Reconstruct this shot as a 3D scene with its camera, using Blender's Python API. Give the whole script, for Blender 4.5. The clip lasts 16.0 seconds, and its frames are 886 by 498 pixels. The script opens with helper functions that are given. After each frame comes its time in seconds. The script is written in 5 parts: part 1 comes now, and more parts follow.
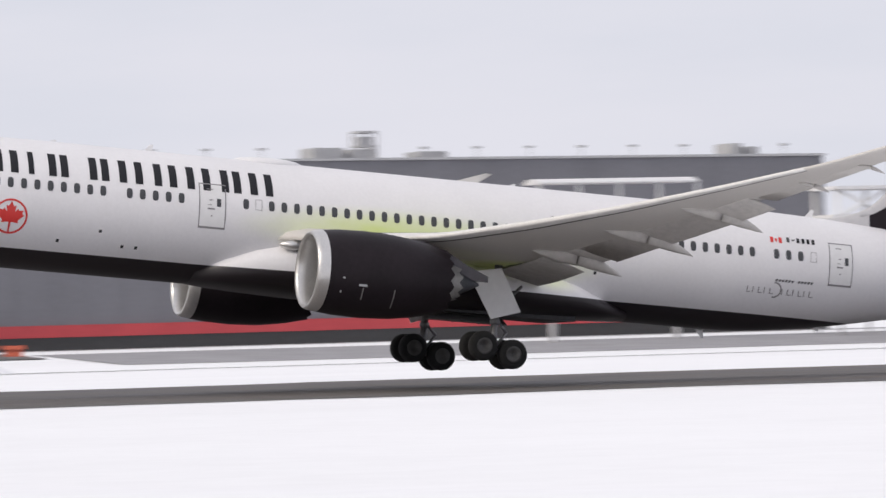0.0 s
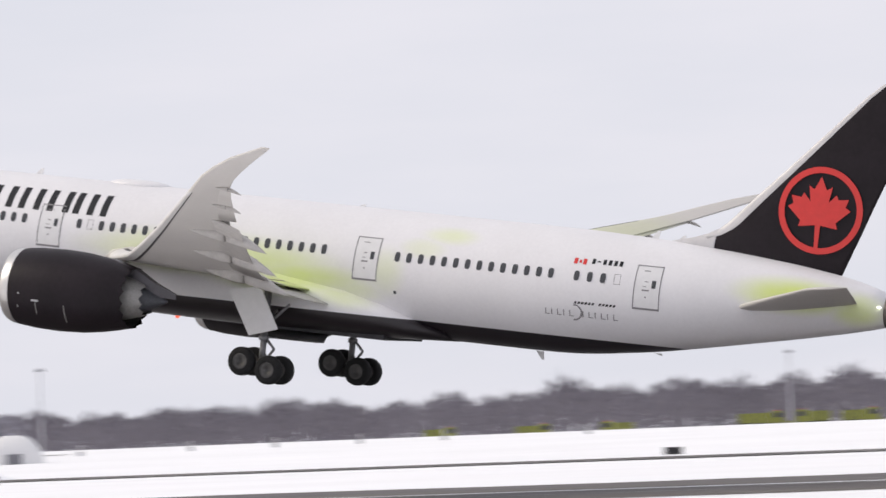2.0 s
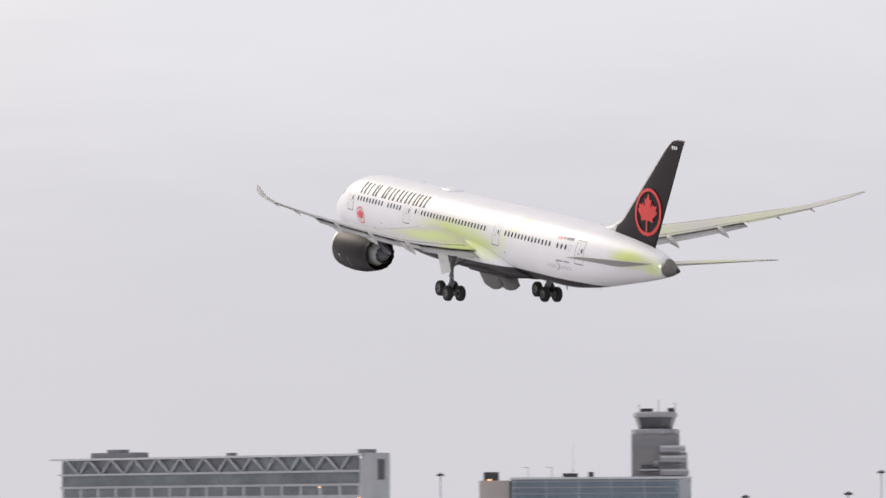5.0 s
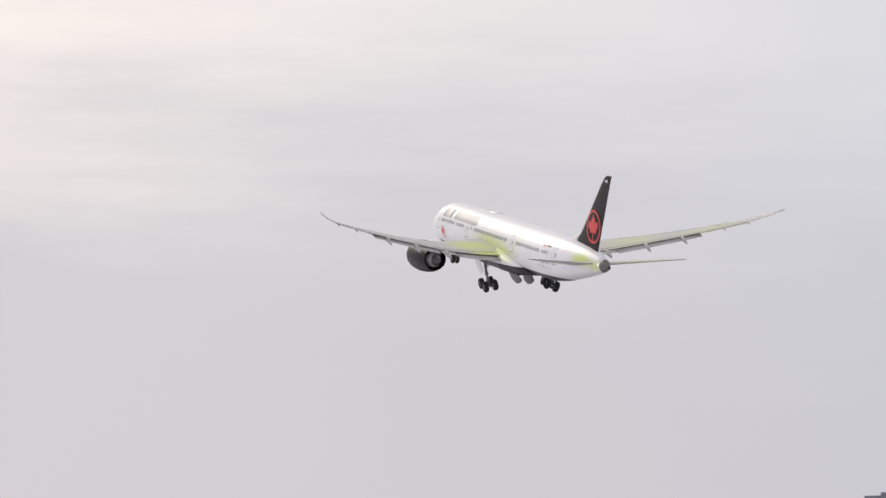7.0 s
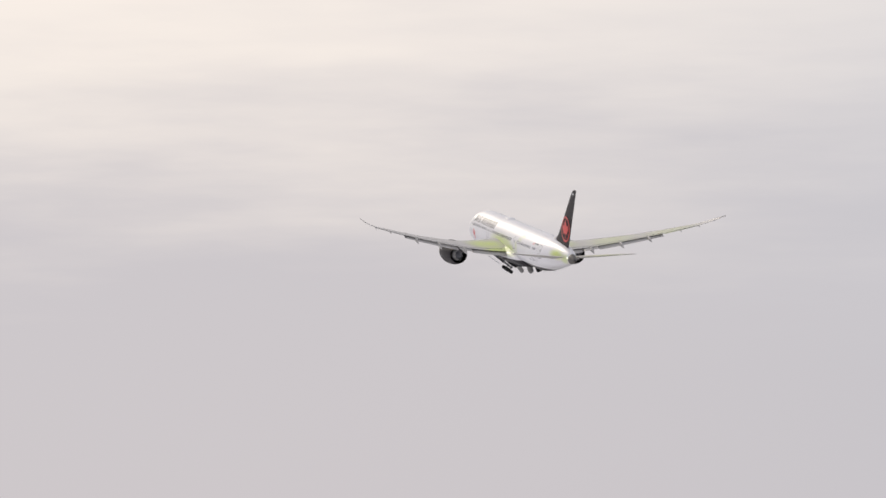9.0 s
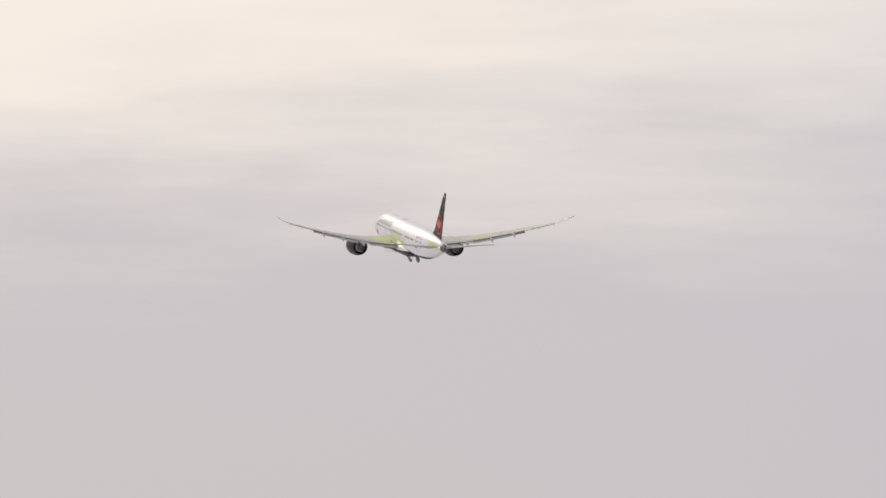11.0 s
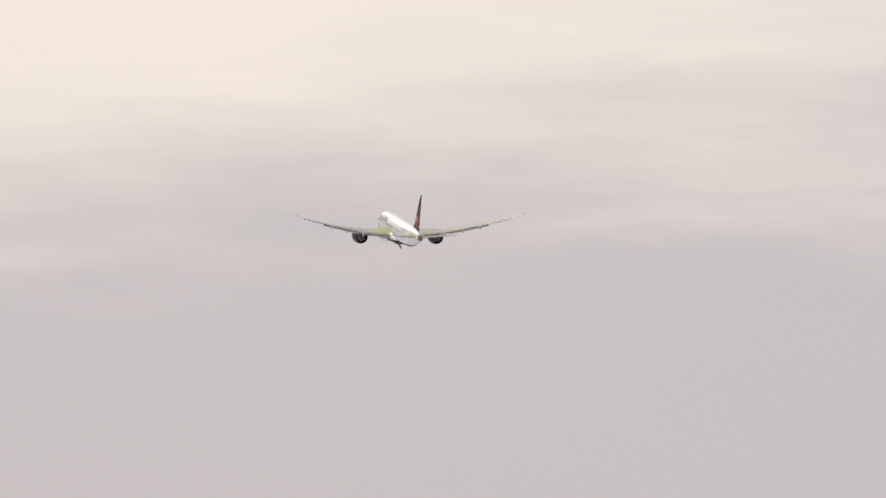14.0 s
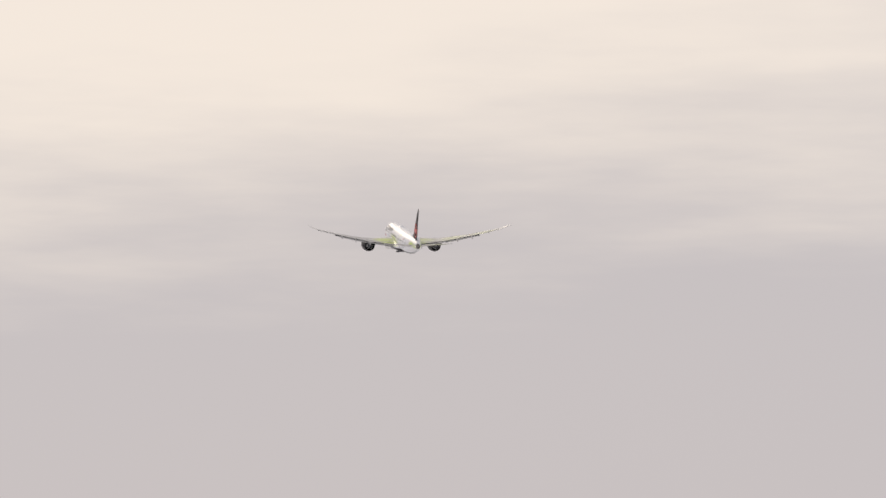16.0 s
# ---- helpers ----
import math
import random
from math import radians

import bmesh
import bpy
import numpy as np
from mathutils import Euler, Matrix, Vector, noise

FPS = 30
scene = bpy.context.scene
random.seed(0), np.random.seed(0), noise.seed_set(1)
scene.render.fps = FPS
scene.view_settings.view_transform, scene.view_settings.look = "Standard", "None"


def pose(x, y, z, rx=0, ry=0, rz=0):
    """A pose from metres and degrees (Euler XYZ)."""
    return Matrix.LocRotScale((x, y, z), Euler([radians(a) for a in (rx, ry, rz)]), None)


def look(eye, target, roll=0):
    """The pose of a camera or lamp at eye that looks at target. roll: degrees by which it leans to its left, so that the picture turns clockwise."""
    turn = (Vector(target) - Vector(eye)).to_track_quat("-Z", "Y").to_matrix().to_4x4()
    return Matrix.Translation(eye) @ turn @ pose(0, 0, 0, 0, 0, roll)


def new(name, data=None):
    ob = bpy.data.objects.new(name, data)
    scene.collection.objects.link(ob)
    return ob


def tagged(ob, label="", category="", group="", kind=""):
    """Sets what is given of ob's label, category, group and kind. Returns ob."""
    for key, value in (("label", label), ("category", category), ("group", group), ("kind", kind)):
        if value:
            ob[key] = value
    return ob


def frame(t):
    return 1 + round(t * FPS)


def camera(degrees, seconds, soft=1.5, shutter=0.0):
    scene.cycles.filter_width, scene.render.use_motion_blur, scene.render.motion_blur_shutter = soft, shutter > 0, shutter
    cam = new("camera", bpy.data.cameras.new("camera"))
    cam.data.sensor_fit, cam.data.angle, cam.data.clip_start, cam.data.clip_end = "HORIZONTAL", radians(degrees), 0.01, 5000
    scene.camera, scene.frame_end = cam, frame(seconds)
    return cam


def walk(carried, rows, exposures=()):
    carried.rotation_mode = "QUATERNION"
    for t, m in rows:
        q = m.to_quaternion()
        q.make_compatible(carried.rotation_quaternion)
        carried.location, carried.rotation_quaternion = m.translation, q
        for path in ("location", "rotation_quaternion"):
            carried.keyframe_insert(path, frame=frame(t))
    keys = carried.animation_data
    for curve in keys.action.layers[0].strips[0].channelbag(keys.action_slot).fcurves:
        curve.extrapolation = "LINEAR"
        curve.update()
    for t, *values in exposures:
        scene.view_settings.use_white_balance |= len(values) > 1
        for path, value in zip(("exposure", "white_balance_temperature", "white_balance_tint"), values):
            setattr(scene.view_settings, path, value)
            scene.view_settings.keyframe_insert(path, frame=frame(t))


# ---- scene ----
EYE = 2.6          # height of the tripod's lens over the runway
cam = camera(10.461, 16.0, soft=1.5, shutter=0.17)


def aim(pan, tilt, roll):
    """The camera on its tripod: pan to the left from +y, tilt up, roll."""
    return pose(0, 0, EYE, 90 + tilt, 0, pan) @ pose(0, 0, 0, 0, 0, -roll)


walk(cam, [
    (0, aim(-19.602, 0.992, 1.59)),
    (0.5, aim(-8.555, 1.349, 1.86)),
    (1, aim(2.118, 1.616, 2.21)),
    (1.5, aim(13.098, 1.984, 2.59)),
    (2, aim(24.532, 2.305, 2.17)),
    (2.5, aim(35.064, 2.619, 1.53)),
    (3, aim(43.157, 2.877, 0.75)),
    (3.5, aim(49.393, 3.094, 0.38)),
    (4, aim(54.831, 3.098, 0.35)),
    (4.5, aim(58.407, 3.147, 0.30)),
    (5, aim(62.204, 3.138, 0.34)),
    (5.2, aim(63.454, 3.102, 0.32)),
    (7.3, aim(72.202, 3.682, 0.25)),
    (7.5, aim(72.710, 3.638, 0.24)),
    (8, aim(73.814, 3.726, 0.25)),
    (8.2, aim(74.420, 3.782, 0.25)),
    (10.3, aim(77.711, 3.997, 0.15)),
    (10.5, aim(77.863, 3.985, 0.15)),
    (11, aim(78.024, 3.974, 0.12)),
    (11.5, aim(78.143, 4.089, 0.10)),
    (12, aim(78.760, 4.189, 0.11)),
    (12.5, aim(79.473, 4.235, 0.10)),
    (13, aim(80.112, 4.247, 0.11)),
    (13.5, aim(80.430, 3.943, 0.08)),
    (14, aim(80.785, 3.909, 0.05)),
    (14.5, aim(81.024, 3.958, 0.04)),
    (15, aim(81.299, 4.160, 0.03)),
    (15.5, aim(81.683, 4.103, 0.02)),
    (16, aim(82.092, 4.032, 0.02)),
], exposures=((0, -0.08, 6300, 10), (0.4, 0.0, 6270, 10), (1.5, 0.0, 6380, 10), (2.1, 0.0, 6410, 10), (2.5, 0.06, 6470, 10), (3.0, 0.02, 6420, 10), (3.4, -0.02, 6400, 10), (4.6, -0.01, 6420, 10), (5.2, -0.07, 6450, 10), (7.3, -0.23, 6350, 10), (8.2, -0.32, 6380, 10), (10.3, -0.35, 6450, 10), (12.0, -0.41, 6540, 10), (16, -0.44, 6620, 10)))


# ---- light ----
SUN_PAN, SUN_EL = 106.0, 34.0
world = bpy.data.worlds.new("winter_sky")
scene.world = world
world.use_nodes = True
wt = world.node_tree
wt.nodes.clear()


def nd(tree, kind, **kw):
    n = tree.nodes.new(kind)
    for k, v in kw.items():
        if k in n.inputs:
            n.inputs[k].default_value = v
    return n


def math_node(tree, op, a, b=0.0, c=0.0, clamp=False):
    n = tree.nodes.new("ShaderNodeMath")
    n.operation, n.use_clamp = op, clamp
    for i, v in enumerate((a, b, c)):
        if isinstance(v, (int, float)):
            n.inputs[i].default_value = v
        else:
            tree.links.new(v, n.inputs[i])
    return n.outputs[0]


def smooth_map(tree, v, lo, hi, a=0.0, b=1.0):
    n = tree.nodes.new("ShaderNodeMapRange")
    n.interpolation_type = "SMOOTHSTEP"
    tree.links.new(v, n.inputs[0])
    for i, x in enumerate((lo, hi, a, b)):
        n.inputs[i + 1].default_value = x
    return n.outputs[0]


def mix_col(tree, f, a, b, blend="MIX"):
    n = tree.nodes.new("ShaderNodeMix")
    n.data_type, n.blend_type = "RGBA", blend
    for k, v in ((0, f), (6, a), (7, b)):
        if isinstance(v, (int, float)):
            n.inputs[k].default_value = v
        elif isinstance(v, tuple):
            n.inputs[k].default_value = (*v, 1)
        else:
            tree.links.new(v, n.inputs[k])
    return n.outputs[2]


def noise_tex(tree, vec, scale, detail=4.0, rough=0.55):
    n = nd(tree, "ShaderNodeTexNoise", Scale=scale, Detail=detail, Roughness=rough)
    if vec is not None:
        tree.links.new(vec, n.inputs["Vector"])
    return n.outputs["Fac"]


def make_sky():
    """Thin overcast: even and pale away from the sun, grey low and warm bright higher up towards it."""
    co = wt.nodes.new("ShaderNodeTexCoord").outputs["Generated"]
    sep = wt.nodes.new("ShaderNodeSeparateXYZ")
    wt.links.new(co, sep.inputs[0])
    mp = wt.nodes.new("ShaderNodeMapping")
    mp.inputs["Scale"].default_value = (3.0, 3.0, 15)
    mp.inputs["Rotation"].default_value = (0, radians(4), 0)
    wt.links.new(co, mp.inputs[0])
    cloud = noise_tex(wt, mp.outputs[0], 2.2, 5, 0.5)
    drift = math_node(wt, "SUBTRACT", cloud, 0.5)
    left = math_node(wt, "MULTIPLY", sep.outputs[0], -1.0)
    west = smooth_map(wt, left, 0.90, 0.984)
    half = smooth_map(wt, left, 0.55, 0.88)
    wisp_map = wt.nodes.new("ShaderNodeMapping")
    wisp_map.inputs["Scale"].default_value = (9.0, 9.0, 62)
    wisp_map.inputs["Rotation"].default_value = (0, radians(-3), 0)
    wt.links.new(co, wisp_map.inputs[0])
    wisp = math_node(wt, "SUBTRACT", noise_tex(wt, wisp_map.outputs[0], 2.0, 5, 0.55), 0.5)
    el = math_node(wt, "MULTIPLY_ADD", drift, 0.060, sep.outputs[2])
    el = math_node(wt, "MULTIPLY_ADD", wisp, 0.034, el)
    aside = math_node(wt, "MINIMUM", math_node(wt, "SUBTRACT", sep.outputs[1], 0.13), 0.2)
    el = math_node(wt, "MULTIPLY_ADD", aside, -0.06, el)
    up = smooth_map(wt, el, 0.056, 0.122)
    towards = mix_col(wt, up, (0.792, 0.742, 0.765), (1.264, 1.137, 1.027))
    veil = mix_col(wt, smooth_map(wt, el, 0.015, 0.115), (0.715, 0.700, 0.745), (0.865, 0.845, 0.875))
    high = smooth_map(wt, sep.outputs[2], 0.15, 0.6)
    towards = mix_col(wt, high, towards, (1.35, 1.27, 1.18))
    even = mix_col(wt, smooth_map(wt, drift, -0.18, 0.2), (0.785, 0.785, 0.85), (0.855, 0.835, 0.89))
    even = mix_col(wt, half, even, veil)
    col = mix_col(wt, west, even, towards)
    bg = nd(wt, "ShaderNodeBackground", Strength=1.0)
    wt.links.new(col, bg.inputs[0])
    sky = wt.nodes.new("ShaderNodeTexSky")
    sky.sky_type, sky.sun_disc = "NISHITA", False
    sky.sun_elevation, sky.sun_rotation = radians(SUN_EL), radians(-SUN_PAN)
    blue = nd(wt, "ShaderNodeBackground", Strength=0.05)
    wt.links.new(sky.outputs[0], blue.inputs[0])
    both = nd(wt, "ShaderNodeMixShader", Fac=0.06)
    wt.links.new(bg.outputs[0], both.inputs[1])
    wt.links.new(blue.outputs[0], both.inputs[2])
    out = wt.nodes.new("ShaderNodeOutputWorld")
    wt.links.new(both.outputs[0], out.inputs[0])


make_sky()
sun = new("sun", bpy.data.lights.new("sun", "SUN"))
sun.data.energy, sun.data.angle, sun.data.color = 2.0, radians(18), (1.0, 0.88, 0.72)
sun.matrix_basis = look((0, 0, 0), (math.sin(radians(SUN_PAN)), -math.cos(radians(SUN_PAN)), -math.tan(radians(SUN_EL))))


# ---- materials ----
def mat(name, col, rough=0.6, metal=0.0, vary=0.12, scale=3.0, fine=40.0, bump=0.0, coat=0.0, spec=0.5):
    """A plain surface with mottling at two scales, in metres."""
    m = bpy.data.materials.new(name)
    m.use_nodes = True
    t = m.node_tree
    b = t.nodes["Principled BSDF"]
    co = t.nodes.new("ShaderNodeTexCoord").outputs["Object"]
    n1 = noise_tex(t, co, scale, 4)
    n2 = noise_tex(t, co, fine, 3)
    f = math_node(t, "MULTIPLY_ADD", n2, 0.4, math_node(t, "MULTIPLY", n1, 0.6))
    lo, hi = tuple(c * (1 - vary) for c in col), tuple(min(1, c * (1 + vary)) for c in col)
    t.links.new(mix_col(t, smooth_map(t, f, 0.3, 0.7), lo, hi), b.inputs["Base Color"])
    b.inputs["Roughness"].default_value, b.inputs["Metallic"].default_value = rough, metal
    b.inputs["Coat Weight"].default_value, b.inputs["Specular IOR Level"].default_value = coat, spec
    if bump:
        bn = nd(t, "ShaderNodeBump", Strength=0.5, Distance=bump)
        t.links.new(f, bn.inputs["Height"])
        t.links.new(bn.outputs[0], b.inputs["Normal"])
    return m


def glow_mat(name, col, strength):
    m = bpy.data.materials.new(name)
    m.use_nodes = True
    b = m.node_tree.nodes["Principled BSDF"]
    b.inputs["Base Color"].default_value = (*col, 1)
    b.inputs["Emission Color"].default_value = (*col, 1)
    b.inputs["Emission Strength"].default_value = strength
    return m


def stained(name, base, blobs, belly=None, rough=0.42, stripe=None, coat=0.05):
    """Aircraft paint: a belly colour below a level, a stripe, and lime de-icing fluid dried in patches."""
    m = mat(name, base, rough, 0.0, 0.035, 0.35, 6.0, coat=coat)
    t = m.node_tree
    b = t.nodes["Principled BSDF"]
    col = b.inputs["Base Color"].links[0].from_socket
    co = t.nodes.new("ShaderNodeTexCoord").outputs["Object"]
    sep = t.nodes.new("ShaderNodeSeparateXYZ")
    t.links.new(co, sep.inputs[0])
    mp = t.nodes.new("ShaderNodeMapping")
    mp.inputs["Scale"].default_value = (0.25, 1, 0.8)
    t.links.new(co, mp.inputs[0])
    streak = noise_tex(t, mp.outputs[0], 0.8, 4, 0.6)
    total = None
    for (cx, cy, cz), (sx, sy, sz), amount in blobs:
        sub = t.nodes.new("ShaderNodeVectorMath")
        sub.operation = "SUBTRACT"
        t.links.new(co, sub.inputs[0])
        sub.inputs[1].default_value = (cx - 32, cy, cz)
        div = t.nodes.new("ShaderNodeVectorMath")
        div.operation = "DIVIDE"
        t.links.new(sub.outputs[0], div.inputs[0])
        div.inputs[1].default_value = (sx, sy, sz)
        ln = t.nodes.new("ShaderNodeVectorMath")
        ln.operation = "LENGTH"
        t.links.new(div.outputs[0], ln.inputs[0])
        v = smooth_map(t, ln.outputs["Value"], 1.0, 0.15, 0.0, amount)
        total = v if total is None else math_node(t, "MAXIMUM", total, v)
    if total is not None:
        f = math_node(t, "MULTIPLY", total, smooth_map(t, streak, 0.25, 0.62, 0.62, 1.0), clamp=True)
        col = mix_col(t, f, col, (0.62, 0.73, 0.17))
    if stripe:
        z0, z1, sc = stripe
        inside = math_node(t, "MULTIPLY", math_node(t, "GREATER_THAN", sep.outputs[2], z0), math_node(t, "LESS_THAN", sep.outputs[2], z1))
        col = mix_col(t, inside, col, sc)
    if belly:
        level, bc = belly
        col = mix_col(t, math_node(t, "LESS_THAN", sep.outputs[2], level), col, bc)
    t.links.new(col, b.inputs["Base Color"])
    return m


WHITE, BLACK, RED = (0.80, 0.80, 0.81), (0.016, 0.012, 0.015), (0.62, 0.035, 0.03)
M = {
    "black_paint": mat("black_paint", BLACK, 0.48, 0, 0.2, 0.5, 5, spec=0.16),
    "letter": mat("letter_paint", (0.016, 0.016, 0.02), 0.52, 0, 0.1, spec=0.25),
    "red": mat("red_paint", RED, 0.35, 0, 0.06),
    "white": mat("white_paint", (0.72, 0.715, 0.72), 0.4, 0, 0.04),
    "pane": mat("cabin_pane", (0.055, 0.056, 0.062), 0.25, 0, 0.2),
    # beige base: the warm sky's reflection painted into the cockpit panes
    "cockpit": mat("cockpit_glass_sheen", (0.46, 0.385, 0.29), 0.18, 0.6, 0.2, 1.2, 6),
    "outline": mat("door_outline", (0.22, 0.21, 0.22), 0.5, 0, 0.1),
    "steel": mat("brushed_steel", (0.62, 0.61, 0.60), 0.32, 0.75, 0.08, 1.0, 12),
    "dark_metal": mat("heat_stained_metal", (0.16, 0.155, 0.15), 0.42, 0.7, 0.25, 2.0, 12),
    "grey_metal": mat("grey_titanium", (0.23, 0.225, 0.22), 0.5, 0.5, 0.15, 2.0, 12),
    "tyre": mat("tyre_rubber", (0.013, 0.013, 0.014), 0.9, 0, 0.3, 4, 30),
    "rim": mat("wheel_rim", (0.085, 0.083, 0.082), 0.45, 0.4, 0.2, 5, 30),
    "gear": mat("gear_grey", (0.20, 0.20, 0.21), 0.45, 0.3, 0.15, 3, 20),
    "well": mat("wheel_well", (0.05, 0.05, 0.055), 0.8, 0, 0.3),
    "fan": mat("fan_blades", (0.07, 0.07, 0.075), 0.35, 0.6, 0.3),
    "beacon": glow_mat("red_beacon", (1.0, 0.16, 0.08), 0.9),
    "strobe": glow_mat("white_strobe", (1.0, 0.97, 0.9), 4.0),
    "snow": mat("snow", (0.875, 0.88, 0.90), 0.75, 0, 0.035, 0.03, 0.6, bump=0.05),
    "tread_snow": mat("ploughed_snow", (0.80, 0.81, 0.84), 0.8, 0, 0.10, 0.25, 2.0, bump=0.15),
    "slush": mat("slushy_tarmac", (0.145, 0.138, 0.137), 0.85, 0, 0.35, 0.05, 0.7, spec=0.2),
    "twig": mat("bare_twigs", (0.175, 0.162, 0.186), 0.9, 0, 0.25, 0.05, 1.0),
    "dirty_snow": mat("dirty_snow", (0.30, 0.295, 0.30), 0.85, 0, 0.12, 0.2, 2.0, bump=0.1),
    "mast_grey": mat("pale_mast_steel", (0.46, 0.46, 0.49), 0.6, 0.1, 0.06, 1, 6),
    # distance haze put into the twig colour of the left belt
    "twig_hazed": mat("hazed_bare_twigs", (0.345, 0.338, 0.385), 0.9, 0, 0.12, 0.05, 1.0),
    "plug": mat("burnt_plug_metal", (0.055, 0.058, 0.068), 0.5, 0.2, 0.25, 2, 10),
    "end_wall": mat("pink_grey_concrete", (0.33, 0.295, 0.275), 0.8, 0, 0.1, 0.2, 2),
    "maroon": mat("maroon_sheet", (0.13, 0.055, 0.06), 0.6, 0, 0.1),
    "cream": mat("cream_sheet", (0.72, 0.68, 0.55), 0.6, 0, 0.06),
    # cladding greyed and lightened by distance haze painted into it
    "haze_grey": mat("hazed_cladding", (0.36, 0.36, 0.41), 0.7, 0, 0.08, 0.3, 2),
    "cone": mat("tail_cone_paint", (0.115, 0.105, 0.095), 0.55, 0.1, 0.15, 1.5, 8),
    "core": mat("pale_core_metal", (0.25, 0.245, 0.24), 0.5, 0.3, 0.2, 1.5, 9),
    "grey_letter": mat("grey_letter_paint", (0.30, 0.30, 0.33), 0.5),
    "concrete": mat("concrete", (0.30, 0.295, 0.31), 0.8, 0, 0.12, 0.2, 3),
    "tower_wall": mat("weathered_tower_concrete", (0.215, 0.205, 0.208), 0.8, 0, 0.16, 0.3, 3),
    "hotel_grey": mat("hotel_grey_panel", (0.20, 0.205, 0.215), 0.6, 0, 0.08, 0.2, 2),
    "trim_grey": mat("grey_trim", (0.40, 0.40, 0.42), 0.6, 0, 0.06, 0.5, 3),
    "charcoal": mat("charcoal_cladding", (0.185, 0.185, 0.205), 0.55, 0.1, 0.1, 0.1, 2),
    "pale_clad": mat("pale_grey_cladding", (0.31, 0.315, 0.33), 0.6, 0, 0.08, 0.15, 2),
    "red_clad": mat("red_cladding", (0.50, 0.06, 0.07), 0.55, 0, 0.1, 0.15, 2),
    "galv": mat("galvanised_steel", (0.47, 0.47, 0.48), 0.55, 0.2, 0.12, 1, 8),
    "glass": mat("curtain_glass", (0.12, 0.16, 0.19), 0.15, 0.2, 0.25, 0.08, 0.5),
    "hotel_glass": mat("grey_hotel_glass", (0.115, 0.125, 0.142), 0.25, 0.1, 0.3, 0.12, 0.7),
    "lime": mat("lime_truck_paint", (0.215, 0.225, 0.04), 0.55, 0, 0.1, 0.8, 5),
    "dark": mat("dark_equipment", (0.04, 0.04, 0.042), 0.6, 0, 0.2),
    "beige": mat("beige_wall", (0.37, 0.34, 0.305), 0.8, 0, 0.1, 0.2, 2),
    "orange": mat("orange_sheet", (0.62, 0.14, 0.08), 0.6, 0, 0.1),
    "teal": mat("teal_sheet", (0.16, 0.36, 0.36), 0.6, 0, 0.1),
    "lamp_lit": glow_mat("lit_window", (1.0, 0.55, 0.25), 1.4),
    "blue": mat("blue_paint", (0.03, 0.06, 0.22), 0.4, 0, 0.05),
}


def runway_mat():
    """Wet asphalt with slush, worn snow and brown meltwater drawn out along the runway."""
    m = bpy.data.materials.new("streaked_runway")
    m.use_nodes = True
    t = m.node_tree
    b = t.nodes["Principled BSDF"]
    co = t.nodes.new("ShaderNodeTexCoord").outputs["Object"]
    maps = []
    for sc in ((0.012, 0.16, 1), (0.03, 0.5, 1), (0.5, 1.2, 1)):
        mp = t.nodes.new("ShaderNodeMapping")
        mp.inputs["Scale"].default_value = sc
        t.links.new(co, mp.inputs[0])
        maps.append(mp.outputs[0])
    broad, streak, grain = noise_tex(t, maps[0], 1.0, 3), noise_tex(t, maps[1], 1.0, 5, 0.6), noise_tex(t, maps[2], 1.0, 4)
    col = mix_col(t, smooth_map(t, broad, 0.35, 0.65), (0.088, 0.084, 0.09), (0.125, 0.11, 0.098))
    col = mix_col(t, smooth_map(t, streak, 0.58, 0.74, 0.0, 0.55), col, (0.40, 0.40, 0.42))
    col = mix_col(t, smooth_map(t, grain, 0.3, 0.75, 0.0, 0.25), col, (0.17, 0.165, 0.165))
    t.links.new(col, b.inputs["Base Color"])
    b.inputs["Roughness"].default_value, b.inputs["Specular IOR Level"].default_value = 0.75, 0.25
    return m


M["runway"] = runway_mat()


# ---- building blocks ----
def mesh_of(name, verts, faces, material, smooth=True):
    me = bpy.data.meshes.new(name)
    me.from_pydata([tuple(map(float, v)) for v in verts], [], [tuple(map(int, f)) for f in faces])
    me.materials.append(material)
    if smooth:
        me.shade_smooth()
    me.update()
    return me


def fix_normals(me):
    bm = bmesh.new()
    bm.from_mesh(me)
    bmesh.ops.recalc_face_normals(bm, faces=bm.faces)
    bm.to_mesh(me)
    bm.free()
    return me


def part(name, vf, material, parent, label="", smooth=True, recalc=True, at=None):
    me = mesh_of(name, vf[0], vf[1], material, smooth)
    if recalc:
        fix_normals(me)
    ob = new(name, me)
    ob.parent = parent
    if at is not None:
        ob.matrix_basis = at
    if label:
        tagged(ob, label)
    return ob


def root(name, m, label, category, group="", kind=""):
    ob = new(name)
    ob.empty_display_size = 0.5
    ob.matrix_basis = m
    return tagged(ob, label, category, group, kind)


def thing(name, vf, material, m, label, category, group="", kind="", smooth=False):
    me = fix_normals(mesh_of(name, vf[0], vf[1], material, smooth))
    ob = new(name, me)
    ob.matrix_basis = m
    return tagged(ob, label, category, group, kind)


def join(*vfs):
    vs, fs = [], []
    for v, f in vfs:
        k = len(vs)
        vs.extend(v)
        fs.extend([tuple(i + k for i in q) for q in f])
    return vs, fs


def moved(vf, m):
    return [tuple(m @ Vector(v)) for v in vf[0]], vf[1]


